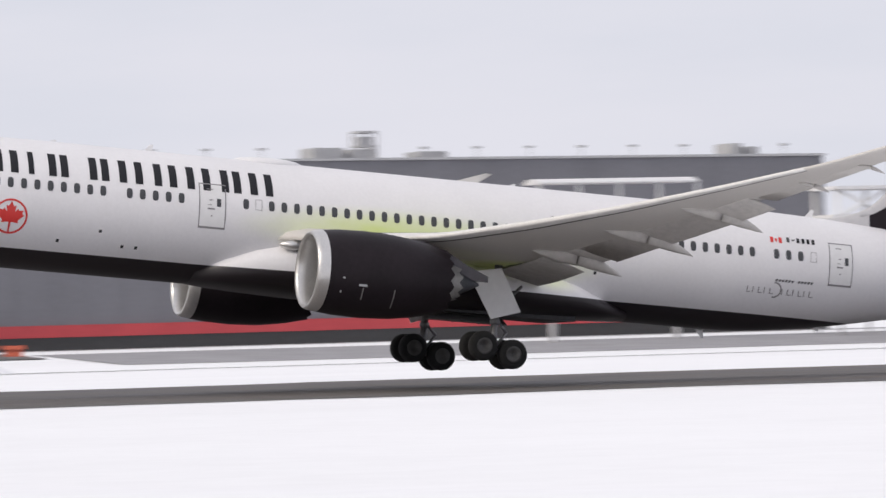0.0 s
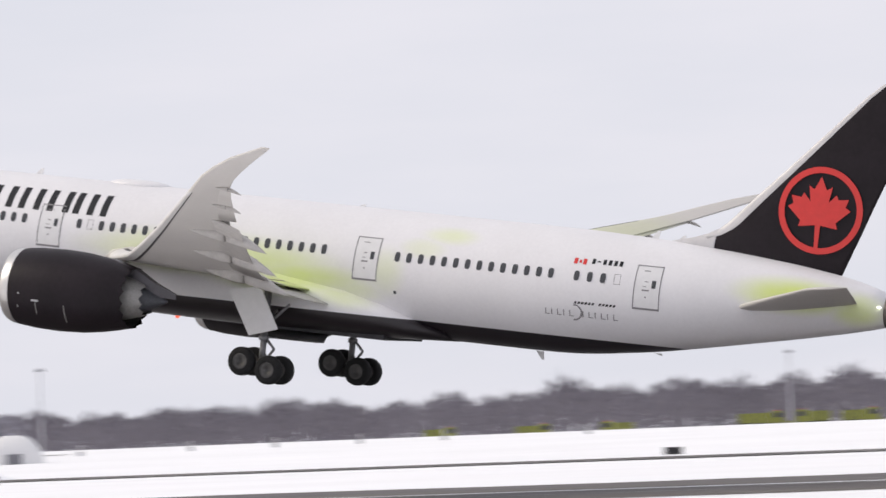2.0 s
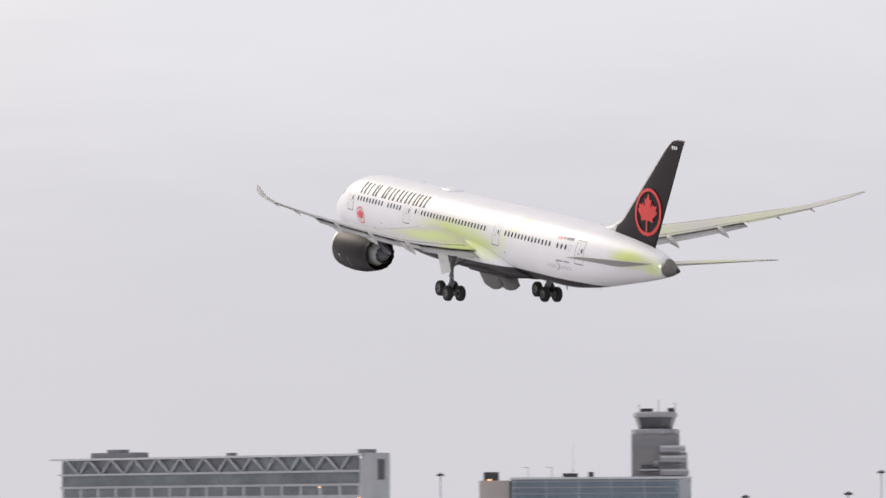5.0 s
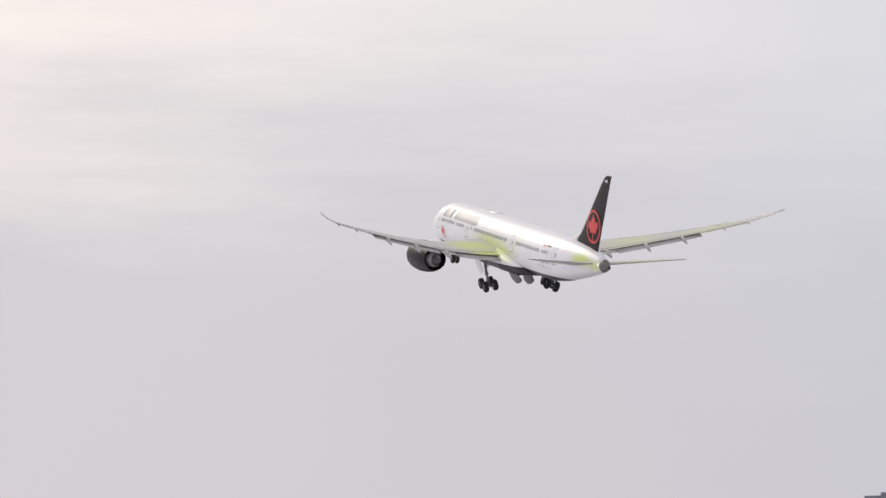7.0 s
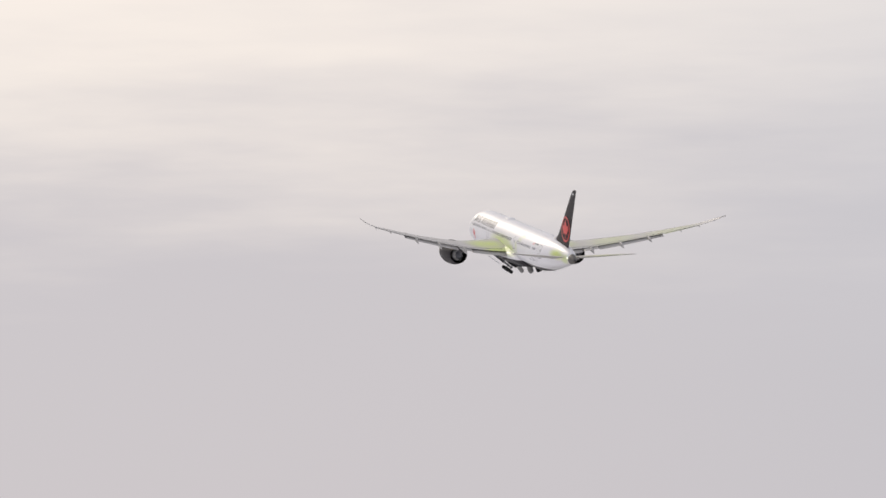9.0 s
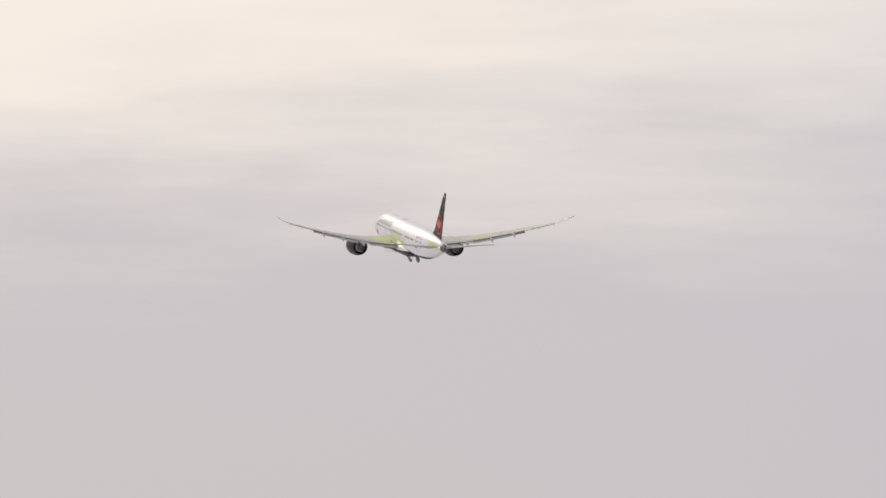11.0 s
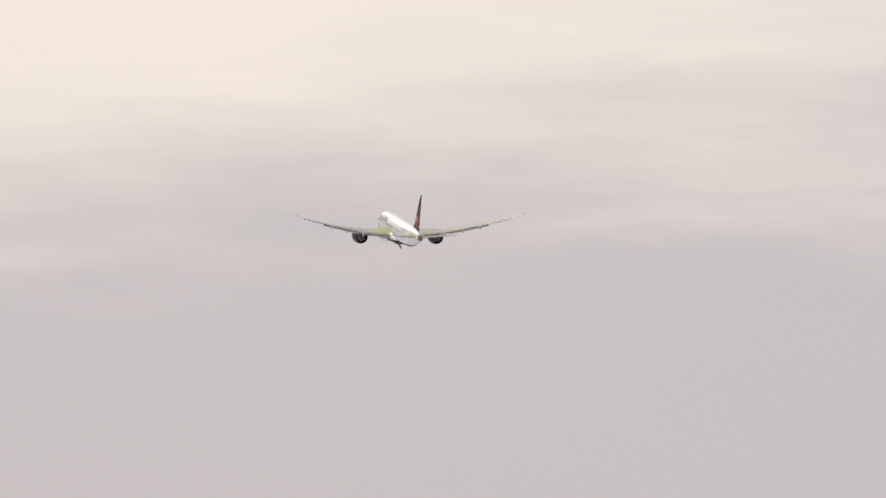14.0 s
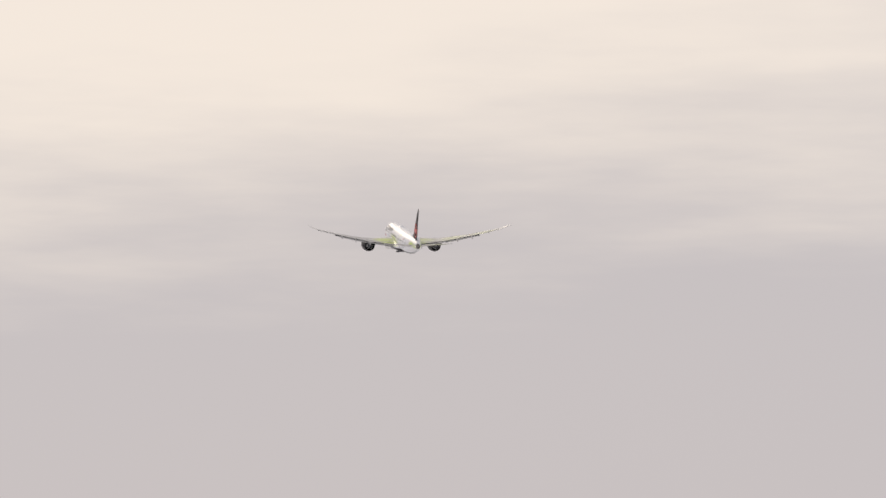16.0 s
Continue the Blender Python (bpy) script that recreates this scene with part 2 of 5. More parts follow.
def box(x0, x1, y0, y1, z0, z1, bevel=0.0):
    if not bevel:
        v = [(x, y, z) for x in (x0, x1) for y in (y0, y1) for z in (z0, z1)]
        return v, [(0, 1, 3, 2), (4, 6, 7, 5), (0, 4, 5, 1), (2, 3, 7, 6), (0, 2, 6, 4), (1, 5, 7, 3)]
    bm = bmesh.new()
    bmesh.ops.create_cube(bm, size=1.0, matrix=Matrix.LocRotScale(((x0 + x1) / 2, (y0 + y1) / 2, (z0 + z1) / 2), None, (x1 - x0, y1 - y0, z1 - z0)))
    bmesh.ops.bevel(bm, geom=bm.edges[:], offset=bevel, segments=2, affect="EDGES")
    bm.verts.index_update()
    out = [tuple(v.co) for v in bm.verts], [tuple(v.index for v in f.verts) for f in bm.faces]
    bm.free()
    return out


def loft(rings, caps=True, closed=True):
    n = len(rings[0])
    vs = [tuple(p) for r in rings for p in r]
    fs = []
    for i in range(len(rings) - 1):
        for j in range(n if closed else n - 1):
            k = (j + 1) % n
            fs.append((i * n + j, i * n + k, (i + 1) * n + k, (i + 1) * n + j))
    if caps:
        fs.append(tuple(range(n - 1, -1, -1)))
        fs.append(tuple((len(rings) - 1) * n + j for j in range(n)))
    return vs, fs


def tube(p, q, r0, r1=None, n=8, caps=True):
    r1 = r0 if r1 is None else r1
    p, q = Vector(p), Vector(q)
    u = (q - p).to_track_quat("Z", "Y").to_matrix()
    ring = lambda c, r: [tuple(c + u @ Vector((r * math.cos(a), r * math.sin(a), 0))) for a in np.linspace(0, 2 * math.pi, n, endpoint=False)]
    return loft([ring(p, r0), ring(q, r1)], caps)


def revolve_x(profile, centre, n=32, closed_profile=False, teeth=0, tooth=0.0):
    """Profile of (x, r) round an axis along x; teeth cut the last ring into chevrons."""
    cx, cy, cz = centre
    rings = []
    for i, (x, r) in enumerate(profile):
        ring = []
        for j in range(n):
            a = 2 * math.pi * j / n
            dx = 0.0
            if teeth and i == len(profile) - 1:
                ph = (j * teeth / n) % 1.0
                dx = tooth * (1 - abs(2 * ph - 1) * 2)
            ring.append((cx + x + dx, cy + r * math.cos(a), cz + r * math.sin(a)))
        rings.append(ring)
    if closed_profile:
        rings.append(rings[0])
        return loft(rings, False)
    return loft(rings, False)


# ---- the airliner ----
FUS = [  # x, top, bottom, half width
    (0.0, -1.02, -1.08, 0.03), (0.06, -0.72, -1.38, 0.34), (0.3, -0.30, -1.74, 0.80), (0.8, 0.22, -2.02, 1.25), (1.5, 0.82, -2.26, 1.66),
    (2.5, 1.56, -2.48, 2.06), (3.5, 2.20, -2.60, 2.36), (5.0, 2.78, -2.70, 2.64), (7.0, 3.10, -2.75, 2.82), (9.0, 3.21, -2.76, 2.885),
    (43.0, 3.21, -2.76, 2.885), (45.0, 3.20, -2.75, 2.84), (46.5, 3.17, -2.66, 2.76), (50.0, 3.06, -2.20, 2.46), (53.0, 2.88, -1.64, 2.08),
    (56.0, 2.58, -1.06, 1.64), (58.0, 2.31, -0.66, 1.32), (60.0, 1.95, -0.22, 0.94), (61.3, 1.47, 0.12, 0.60), (62.2, 1.06, 0.44, 0.31), (62.45, 0.95, 0.54, 0.21)]
FX = [r[0] for r in FUS]
OX = 32.0


def fus(x):
    """Top, bottom and half width of the hull at x, eased between the stations."""
    w = min(0.9, 0.35 * x, 0.5 * max(0.02, 62.45 - x))
    xs = [x - w, x - w / 2, x, x + w / 2, x + w]
    return [float(np.mean([np.interp(q, FX, [r[k] for r in FUS]) for q in xs])) for k in (1, 2, 3)]


def hull_y(x, z, side=-1, off=0.0):
    t, b, w = fus(x)
    zc, hz = (t + b) / 2, (t - b) / 2
    q = max(-0.999, min(0.999, (z - zc) / hz))
    return side * (w * math.sqrt(1 - q * q) + off)


def hull(xs, n=56, off=0.0):
    rings = []
    for x in xs:
        t, b, w = fus(x)
        rings.append([(x - OX, (w + off) * math.cos(a), (t + b) / 2 + ((t - b) / 2 + off) * math.sin(a)) for a in np.linspace(0, 2 * math.pi, n, endpoint=False)])
    return loft(rings)


def skin(quad, off=0.012, nu=2, nv=5, side=-1, ox=0.0):
    """A patch on the hull inside four (x, z) corners: lower front, lower rear, upper rear, upper front."""
    (ax, az), (bx, bz), (cx, cz), (dx, dz) = quad
    vs, fs = [], []
    for j in range(nv + 1):
        v = j / nv
        for i in range(nu + 1):
            u = i / nu
            x = (ax * (1 - u) + bx * u) * (1 - v) + (dx * (1 - u) + cx * u) * v
            z = (az * (1 - u) + bz * u) * (1 - v) + (dz * (1 - u) + cz * u) * v
            vs.append((x - OX - ox, hull_y(x, z, side, off), z))
    for j in range(nv):
        for i in range(nu):
            k = j * (nu + 1) + i
            fs.append((k, k + 1, k + nu + 2, k + nu + 1))
    return vs, fs


def rect(x0, x1, z0, z1):
    return ((x0, z0), (x1, z0), (x1, z1), (x0, z1))


def foil(le, chord, y, z, thick, droop=0.0, c0=0.0, c1=1.0, n=9, side_axis="y", grow=0.0, crown=1.0, keel=0.8):
    """Closed aerofoil loop from c0 to c1 of the chord; upper surface first."""
    cs = [c0 + (c1 - c0) * (1 - math.cos(math.pi * i / n)) / 2 for i in range(n + 1)]
    th = lambda c: 5 * thick * chord * (0.2969 * math.sqrt(max(c, 0)) - 0.126 * c - 0.3516 * c * c + 0.2843 * c ** 3 - 0.1015 * c ** 4) + 0.008 + grow
    up = [(c, th(c) * crown) for c in reversed(cs)]
    lo = [(c, -th(c) * keel) for c in cs[(1 if c0 == 0 else 0):]]
    ca, sa = math.cos(droop), math.sin(droop)
    pts = []
    for c, h in up + lo:
        dx, dz = c * chord, h
        if side_axis == "y":
            pts.append((le + dx * ca + dz * sa - OX, y, z - dx * sa + dz * ca))
        else:
            pts.append((le + dx - OX, y + dz, z))
    return pts


SAG = [0.0]
WING_Y = (0, 3, 6, 10, 14, 18, 22, 26, 27.4, 28.6, 29.5, 30.06)
WING_Z = (-0.50, -0.52, -0.46, -0.18, 0.55, 1.38, 2.34, 3.40, 3.84, 4.40, 4.95, 5.35)
WING_LE = (19.6, 21.6, 23.73, 26.57, 29.4, 32.25, 35.1, 38.0, 39.05, 40.35, 41.75, 43.2)
WING_TE = (32.9, 33.0, 33.1, 33.3, 34.6, 36.2, 37.85, 39.8, 40.65, 41.75, 42.8, 43.6)


def wing_le(y):
    return float(np.interp(abs(y), WING_Y, WING_LE))


def wing_te(y):
    return float(np.interp(abs(y), WING_Y, WING_TE))


def wing_z(y):
    """Height of the leading edge; SAG lowers the tip of a wing that carries no load."""
    z = float(np.mean([np.interp(abs(y) + e, WING_Y, WING_Z) for e in (-0.6, 0, 0.6)])) if abs(y) < 29 else float(np.interp(abs(y), WING_Y, WING_Z))
    return z - SAG[0] * (abs(y) / 30.0) ** 1.7


def wing_inc(y):
    return radians(float(np.interp(abs(y), (0, 3, 6, 12, 22, 30), (2.6, 2.6, 2.6, 2.2, 1.6, 0.5))))


def wing_tz(y):
    """Height of the trailing edge."""
    return wing_z(y) - (wing_te(y) - wing_le(y)) * math.sin(wing_inc(y))


def wing_thick(y):
    return float(np.interp(abs(y), (0, 3, 10, 30), (0.12, 0.115, 0.10, 0.08)))


def wing(side, c0=0.0, c1=1.0, y0=0.8, y1=30.06, grow=0.022, steps=36):
    rings = []
    for y in np.linspace(y0, y1, steps):
        le, te = wing_le(y), wing_te(y)
        ch = max(te - le, 0.25)
        crown, keel = float(np.interp(y, (0, 4, 11), (1.3, 1.25, 1.0))), float(np.interp(y, (0, 6, 9, 14), (0.0, 0.0, 0.3, 0.8)))
        rings.append(foil(le, ch, side * y, wing_z(y), wing_thick(y), wing_inc(y), c0, c1, grow=grow, crown=crown, keel=keel))
    return loft(rings)


def flap(side, y0, y1, ch0, ch1, angle, back):
    rings = []
    for k in range(5):
        u = k / 4
        y = y0 + (y1 - y0) * u
        rings.append(foil(wing_te(y) - back, ch0 + (ch1 - ch0) * u, side * y, wing_tz(y) - 0.02, 0.085, radians(angle)))
    return loft(rings)


def canoe(side, y, length, back, r, tail):
    """Flap track fairing below the trailing edge: a slim fixed pod, and behind a gap its pointed tail that droops with the flap."""
    x0, z0 = wing_te(y) - length * (1 - back), wing_tz(y) - 0.10
    stations = ((0.50, 0.92, -0.10), (0.62, 1.0, -0.20), (0.76, 0.78, -0.38), (0.90, 0.40, -0.60), (1.0, 0.03, -0.78)) if tail else ((0, 0.04, 0.04), (0.10, 0.40, 0.0), (0.25, 0.78, -0.03), (0.38, 0.95, -0.06), (0.47, 0.95, -0.08))
    rings = []
    for u, w, dz in stations:
        rings.append([(x0 + u * length - OX, side * (y + r * w * math.cos(a)), z0 + dz * length / 4.4 + 1.25 * r * w * math.sin(a)) for a in np.linspace(0, 2 * math.pi, 12, endpoint=False)])
    return loft(rings)


FIN_Z = (1.6, 2.9, 3.14, 3.3, 3.55, 3.85, 4.14, 5.5, 6.7, 8.5, 10.5, 11.15, 11.45, 11.62)
FIN_LE = (49.0, 49.4, 50.3, 51.0, 51.75, 52.3, 52.66, 53.98, 55.17, 56.93, 58.87, 59.62, 60.2, 60.95)
FIN_TE = (58.3, 58.8, 58.9, 58.95, 59.05, 59.17, 59.28, 59.78, 60.25, 60.92, 61.66, 61.93, 62.05, 62.12)


def fin(c0=0.0, c1=1.0, z0=1.6, z1=11.62, grow=0.0):
    rings = []
    for z in sorted({*(q for q in FIN_Z if z0 <= q <= z1), z0, z1}):
        le, te = float(np.interp(z, FIN_Z, FIN_LE)), float(np.interp(z, FIN_Z, FIN_TE))
        rings.append(foil(le, te - le, 0, z, 0.085 if z < 11 else 0.06, 0, c0, c1, side_axis="z", grow=grow))
    return loft(rings)


def fin_y(x, z):
    le, te = float(np.interp(z, FIN_Z, FIN_LE)), float(np.interp(z, FIN_Z, FIN_TE))
    c = min(1, max(0, (x - le) / (te - le)))
    return 5 * 0.085 * (te - le) * (0.2969 * math.sqrt(c) - 0.126 * c - 0.3516 * c * c + 0.2843 * c ** 3 - 0.1015 * c ** 4) + 0.008


def leaf_outline(r):
    """Half of a pointed leaf from its tip down to the stalk, mirrored."""
    half = [(0.0, 1.0), (0.19, 0.62), (0.36, 0.72), (0.28, 0.26), (0.50, 0.50), (0.57, 0.36), (0.88, 0.40), (0.80, 0.16), (0.96, 0.06), (0.54, -0.32), (0.60, -0.50), (0.08, -0.43), (0.055, -1.18)]
    return [(r * a, r * b) for a, b in half] + [(-r * a, r * b) for a, b in reversed(half[1:])]


def on_surface(outline, cx, cz, depth, inner=(0.0, 0.0), rings=7):
    """A star-shaped outline laid on a surface whose depth is depth(x, z), in rings about an inner point."""
    vs = [(cx + inner[0] - OX, depth(cx + inner[0], cz + inner[1]), cz + inner[1])]
    n = len(outline)
    for k in range(1, rings + 1):
        for a, b in outline:
            x, z = cx + inner[0] + (a - inner[0]) * k / rings, cz + inner[1] + (b - inner[1]) * k / rings
            vs.append((x - OX, depth(x, z), z))
    fs = [(0, 1 + i, 1 + (i + 1) % n) for i in range(n)]
    for k in range(rings - 1):
        for i in range(n):
            p, q = 1 + k * n + i, 1 + k * n + (i + 1) % n
            fs.append((p, p + n, q + n, q))
    return vs, fs


def ring_on_surface(cx, cz, r0, r1, depth, n=48):
    vs, fs = [], []
    for j in range(n):
        a = 2 * math.pi * j / n
        for r in (r0, (r0 + r1) / 2, r1):
            x, z = cx + r * math.cos(a), cz + r * math.sin(a)
            vs.append((x - OX, depth(x, z), z))
    for j in range(n):
        k = (j + 1) % n
        for i in (0, 1):
            fs.append((3 * j + i, 3 * k + i, 3 * k + i + 1, 3 * j + i + 1))
    return vs, fs


def wheel_mesh(r=0.69, w=0.52):
    prof = [(-w / 2, r * 0.55), (-w / 2, r * 0.80), (-w * 0.42, r * 0.93), (-w * 0.25, r), (w * 0.25, r), (w * 0.42, r * 0.93), (w / 2, r * 0.80), (w / 2, r * 0.55)]
    rings = [[(q * math.cos(a), x, q * math.sin(a)) for a in np.linspace(0, 2 * math.pi, 28, endpoint=False)] for x, q in prof]
    return loft(rings, False)


def rim_mesh(r=0.69, w=0.52):
    prof = [(-w * 0.30, 0.02), (-w * 0.30, r * 0.18), (-w * 0.42, r * 0.22), (-w * 0.38, r * 0.42), (-w * 0.5, r * 0.56), (w * 0.5, r * 0.56), (w * 0.38, r * 0.42), (w * 0.42, r * 0.22), (w * 0.30, r * 0.18), (w * 0.30, 0.02)]
    rings = [[(q * math.cos(a), x, q * math.sin(a)) for a in np.linspace(0, 2 * math.pi, 20, endpoint=False)] for x, q in prof]
    return loft(rings, True)


def engine(plane, side, mats):
    c = (20.7 - OX, side * 9.87, -2.12)
    name = "engine"
    nac = part(name, revolve_x([(0.55, 1.83), (1.3, 1.91), (2.6, 1.95), (4.0, 1.88), (5.0, 1.74), (5.7, 1.60)], c), mats["cowl"], plane, mats["cowl_label"], recalc=False)
    part("intake_lip", revolve_x([(1.15, 1.44), (0.5, 1.47), (0.15, 1.53), (0.0, 1.63), (0.05, 1.72), (0.25, 1.79), (0.56, 1.835)], c), M["steel"], nac, "polished bare metal intake lip", recalc=False)
    part("intake_duct", revolve_x([(1.8, 1.42), (1.1, 1.44)], c), M["grey_metal"], nac, recalc=False)
    part("fan", revolve_x([(1.75, 1.43), (1.78, 0.45), (1.45, 0.30), (1.15, 0.02)], c, 24), M["fan"], nac, "dark fan disc with spinner", recalc=False)
    part("fan_nozzle", revolve_x([(5.65, 1.612), (6.1, 1.50), (6.45, 1.42)], c, 96, teeth=16, tooth=0.09), mats["nozzle"], nac, "grey metal nozzle with chevron teeth", recalc=False)
    part("nozzle_lining", revolve_x([(4.6, 1.5), (6.35, 1.36)], c), M["dark_metal"], nac, recalc=False)
    part("core_cowl", revolve_x([(4.8, 1.18), (5.8, 1.12), (6.5, 0.93), (7.1, 0.74)], c, 60, teeth=10, tooth=0.10), M["core"], nac, "pale heat-stained core cowl", recalc=False)
    part("exhaust_plug", revolve_x([(5.5, 0.74), (6.75, 0.70), (7.2, 0.54), (7.7, 0.30), (8.15, 0.07), (8.2, 0.01)], c, 24), M["plug"], nac, "dark conical exhaust plug", recalc=False)
    y = side * 9.87
    rings = []
    for x, z0, z1, w in ((22.6, -0.75, -0.22, 0.05), (24.0, -1.2, -0.2, 0.24), (26.0, -1.75, -0.42, 0.30), (27.1, -1.9, -0.72, 0.28), (28.2, -1.95, -1.3, 0.22), (29.3, -1.98, -1.72, 0.04)):
        rings.append([(x - OX, y - w, z0), (x - OX, y + w, z0), (x - OX, y + w, z1), (x - OX, y - w, z1)])
    part("pylon", loft(rings), mats["pylon"], plane, smooth=False)
    # vent, placard and drain line on the outboard side of the cowl
    def on_cowl(x0, x1, a0, a1):
        vs = []
        for a in np.linspace(a0, a1, 4):
            for x in (x0, x1):
                r = float(np.interp(x, (0.55, 1.3, 2.6, 4.0, 5.0, 5.7), (1.83, 1.91, 1.95, 1.88, 1.74, 1.60))) + 0.012
                vs.append((c[0] + x, c[1] + side * r * math.cos(radians(a)), c[2] + r * math.sin(radians(a))))
        return vs, [(0, 1, 3, 2), (2, 3, 5, 4), (4, 5, 7, 6)]
    for q in ((1.92, 2.30, -18.5, -15.5), (2.10, 2.16, -38, -20), (1.15, 1.25, -10, -8), (1.1, 1.17, -30, -27), (3.6, 3.66, -50, -20)):
        part("cowl_marking", on_cowl(*q), M["galv"] if q[0] < 2 else M["grey_metal"], nac, recalc=False)
    return nac


def main_gear(plane, side, wheels, rims, squat=0.0):
    """Main leg with its four-wheel bogie; it turns about a fore-and-aft pivot in the wing."""
    leg = part("main_landing_gear", join(
        tube((0, 0, 0.95), (0, 0, -1.7), 0.19, 0.17, 14), tube((0, 0, -1.7), (0, 0, -3.0), 0.155, 0.15, 14), tube((0, 0, -1.62), (0, 0, -1.84), 0.235, 0.235, 14),
        tube((0, 0, -0.4), (-1.3, -side * 1.3, 0.2), 0.08, 0.07), tube((0, 0, -1.2), (1.2, 0, 0.0), 0.08, 0.07),
        tube((0.14, 0, -1.75), (0.60, 0, -2.2), 0.075, 0.065), tube((0.60, 0, -2.2), (0.16, 0, -2.8), 0.065, 0.075),
        tube((0, -side * 0.1, -0.9), (0, -side * 1.5, -0.2), 0.07, 0.06), tube((-0.14, 0.08, -0.4), (-0.14, 0.08, -2.6), 0.03, 0.03, 6)),
        M["gear"], plane, "grey undercarriage leg with braces", at=pose(31.6 - OX, side * 4.9, -1.75 + squat))
    tilt = pose(0, 0, -3.05, 0, 11 if not squat else 0, 0)
    part("bogie_beam", moved(join(box(-0.95, 0.95, -0.13, 0.13, -0.13, 0.13, 0.04), tube((-0.74, -0.75, 0), (-0.74, 0.75, 0), 0.08), tube((0.74, -0.75, 0), (0.74, 0.75, 0), 0.08)), tilt), M["gear"], leg)
    for x in (-0.74, 0.74):
        for y in (-0.62, 0.62):
            for nm, me in (("tyre", wheels), ("wheel_rim", rims)):
                o = new(nm, me)
                o.parent = leg
                o.matrix_basis = tilt @ pose(x, y, 0)
    sy = side * 0.72
    v = [(-1.75, sy, 0.42), (-0.1, sy * 0.95, 0.72), (1.0, sy * 0.9, -1.22), (-0.46, sy, -1.66)]
    v += [(a, b - side * 0.06, c) for a, b, c in v]
    part("leg_door", (v, [(0, 1, 2, 3), (7, 6, 5, 4), (0, 4, 5, 1), (1, 5, 6, 2), (2, 6, 7, 3), (3, 7, 4, 0)]), M["white"], leg, "white painted leg door panel", smooth=False)
    return leg


def nose_gear(plane, wheels, rims):
    leg = part("nose_landing_gear", join(
        tube((0, 0, 0.2), (0, 0, -0.8), 0.13, 0.12, 12), tube((0, 0, -0.8), (0, 0, -1.62), 0.08, 0.08, 10), tube((0, 0, -0.5), (-1.0, 0, 0.3), 0.06, 0.05),
        tube((0, -0.42, -1.65), (0, 0.42, -1.65), 0.06, 0.06), tube((0.1, 0, -0.85), (0.34, 0, -1.15), 0.04, 0.035), tube((0.34, 0, -1.15), (0.1, 0, -1.5), 0.035, 0.04)),
        M["gear"], plane, "grey nose undercarriage leg", at=pose(5.8 - OX, 0, -2.75))
    for y in (-0.3, 0.3):
        for nm, me in (("tyre", wheels), ("wheel_rim", rims)):
            o = new(nm, me)
            o.parent = leg
            o.matrix_basis = pose(0, y, -1.65) @ Matrix.Diagonal((0.86, 0.7, 0.86, 1))
    part("landing_light", join(tube((-0.16, -0.16, -0.6), (-0.3, -0.16, -0.6), 0.09), tube((-0.16, 0.16, -0.6), (-0.3, 0.16, -0.6), 0.09)), M["steel"], leg)
    doors = []
    for side in (-1, 1):
        doors.append(part("nose_gear_door", box(-1.15, 0.55, -0.03, 0.03, -0.58, 0.02, 0.02), M["black_paint"], plane, "black nose gear door hanging open", smooth=False, at=pose(5.7 - OX, side * 0.62, -2.78, side * 6, 0, 0)))
    # solid near-black slab: the shade inside the nose bay put into its colour
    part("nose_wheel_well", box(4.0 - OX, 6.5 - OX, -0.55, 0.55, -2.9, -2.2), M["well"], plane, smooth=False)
    return leg, doors


def belly_door():
    """A wheel-well door: a bowed panel with rounded ends and two stiffening ribs, hanging from its upper edge."""
    outer = []
    for i in range(17):
        u = i / 16
        x = -1.8 + 3.8 * u
        deep = 1.42 - 0.16 * math.cos(6 * u) - 0.9 * max(0.0, 0.10 - u) / 0.10 * 0.6 - 0.35 * max(0.0, u - 0.86) / 0.14
        row = []
        for j in range(9):
            v = j / 8
            row.append((x - 0.18 * v + 0.25 * v * v * u, 0.34 * v * v - 0.05, -deep * v))
        outer.append(row)
    shell = loft([row + [(x, y + 0.07, z) for x, y, z in reversed(row)] for row in outer])
    ribs = [loft([[(x + a, 0.34 * v * v - 0.05 + b, -1.25 * v) for a, b in ((-0.05, 0.05), (0.05, 0.05), (0.05, 0.16), (-0.05, 0.16))] for v in (0.02, 0.3, 0.6, 0.9)]) for x in (-0.7, 0.6, 1.7)]
    return join(shell, *ribs)


# from and to of each mark of the name along the hull
NAME_MARKS = ((7.95, 9.23), (9.60, 9.86), (10.45, 11.57), (12.36, 13.48), (13.76, 15.08), (15.42, 16.70), (16.98, 18.30), (18.62, 19.77), (20.0, 21.3))


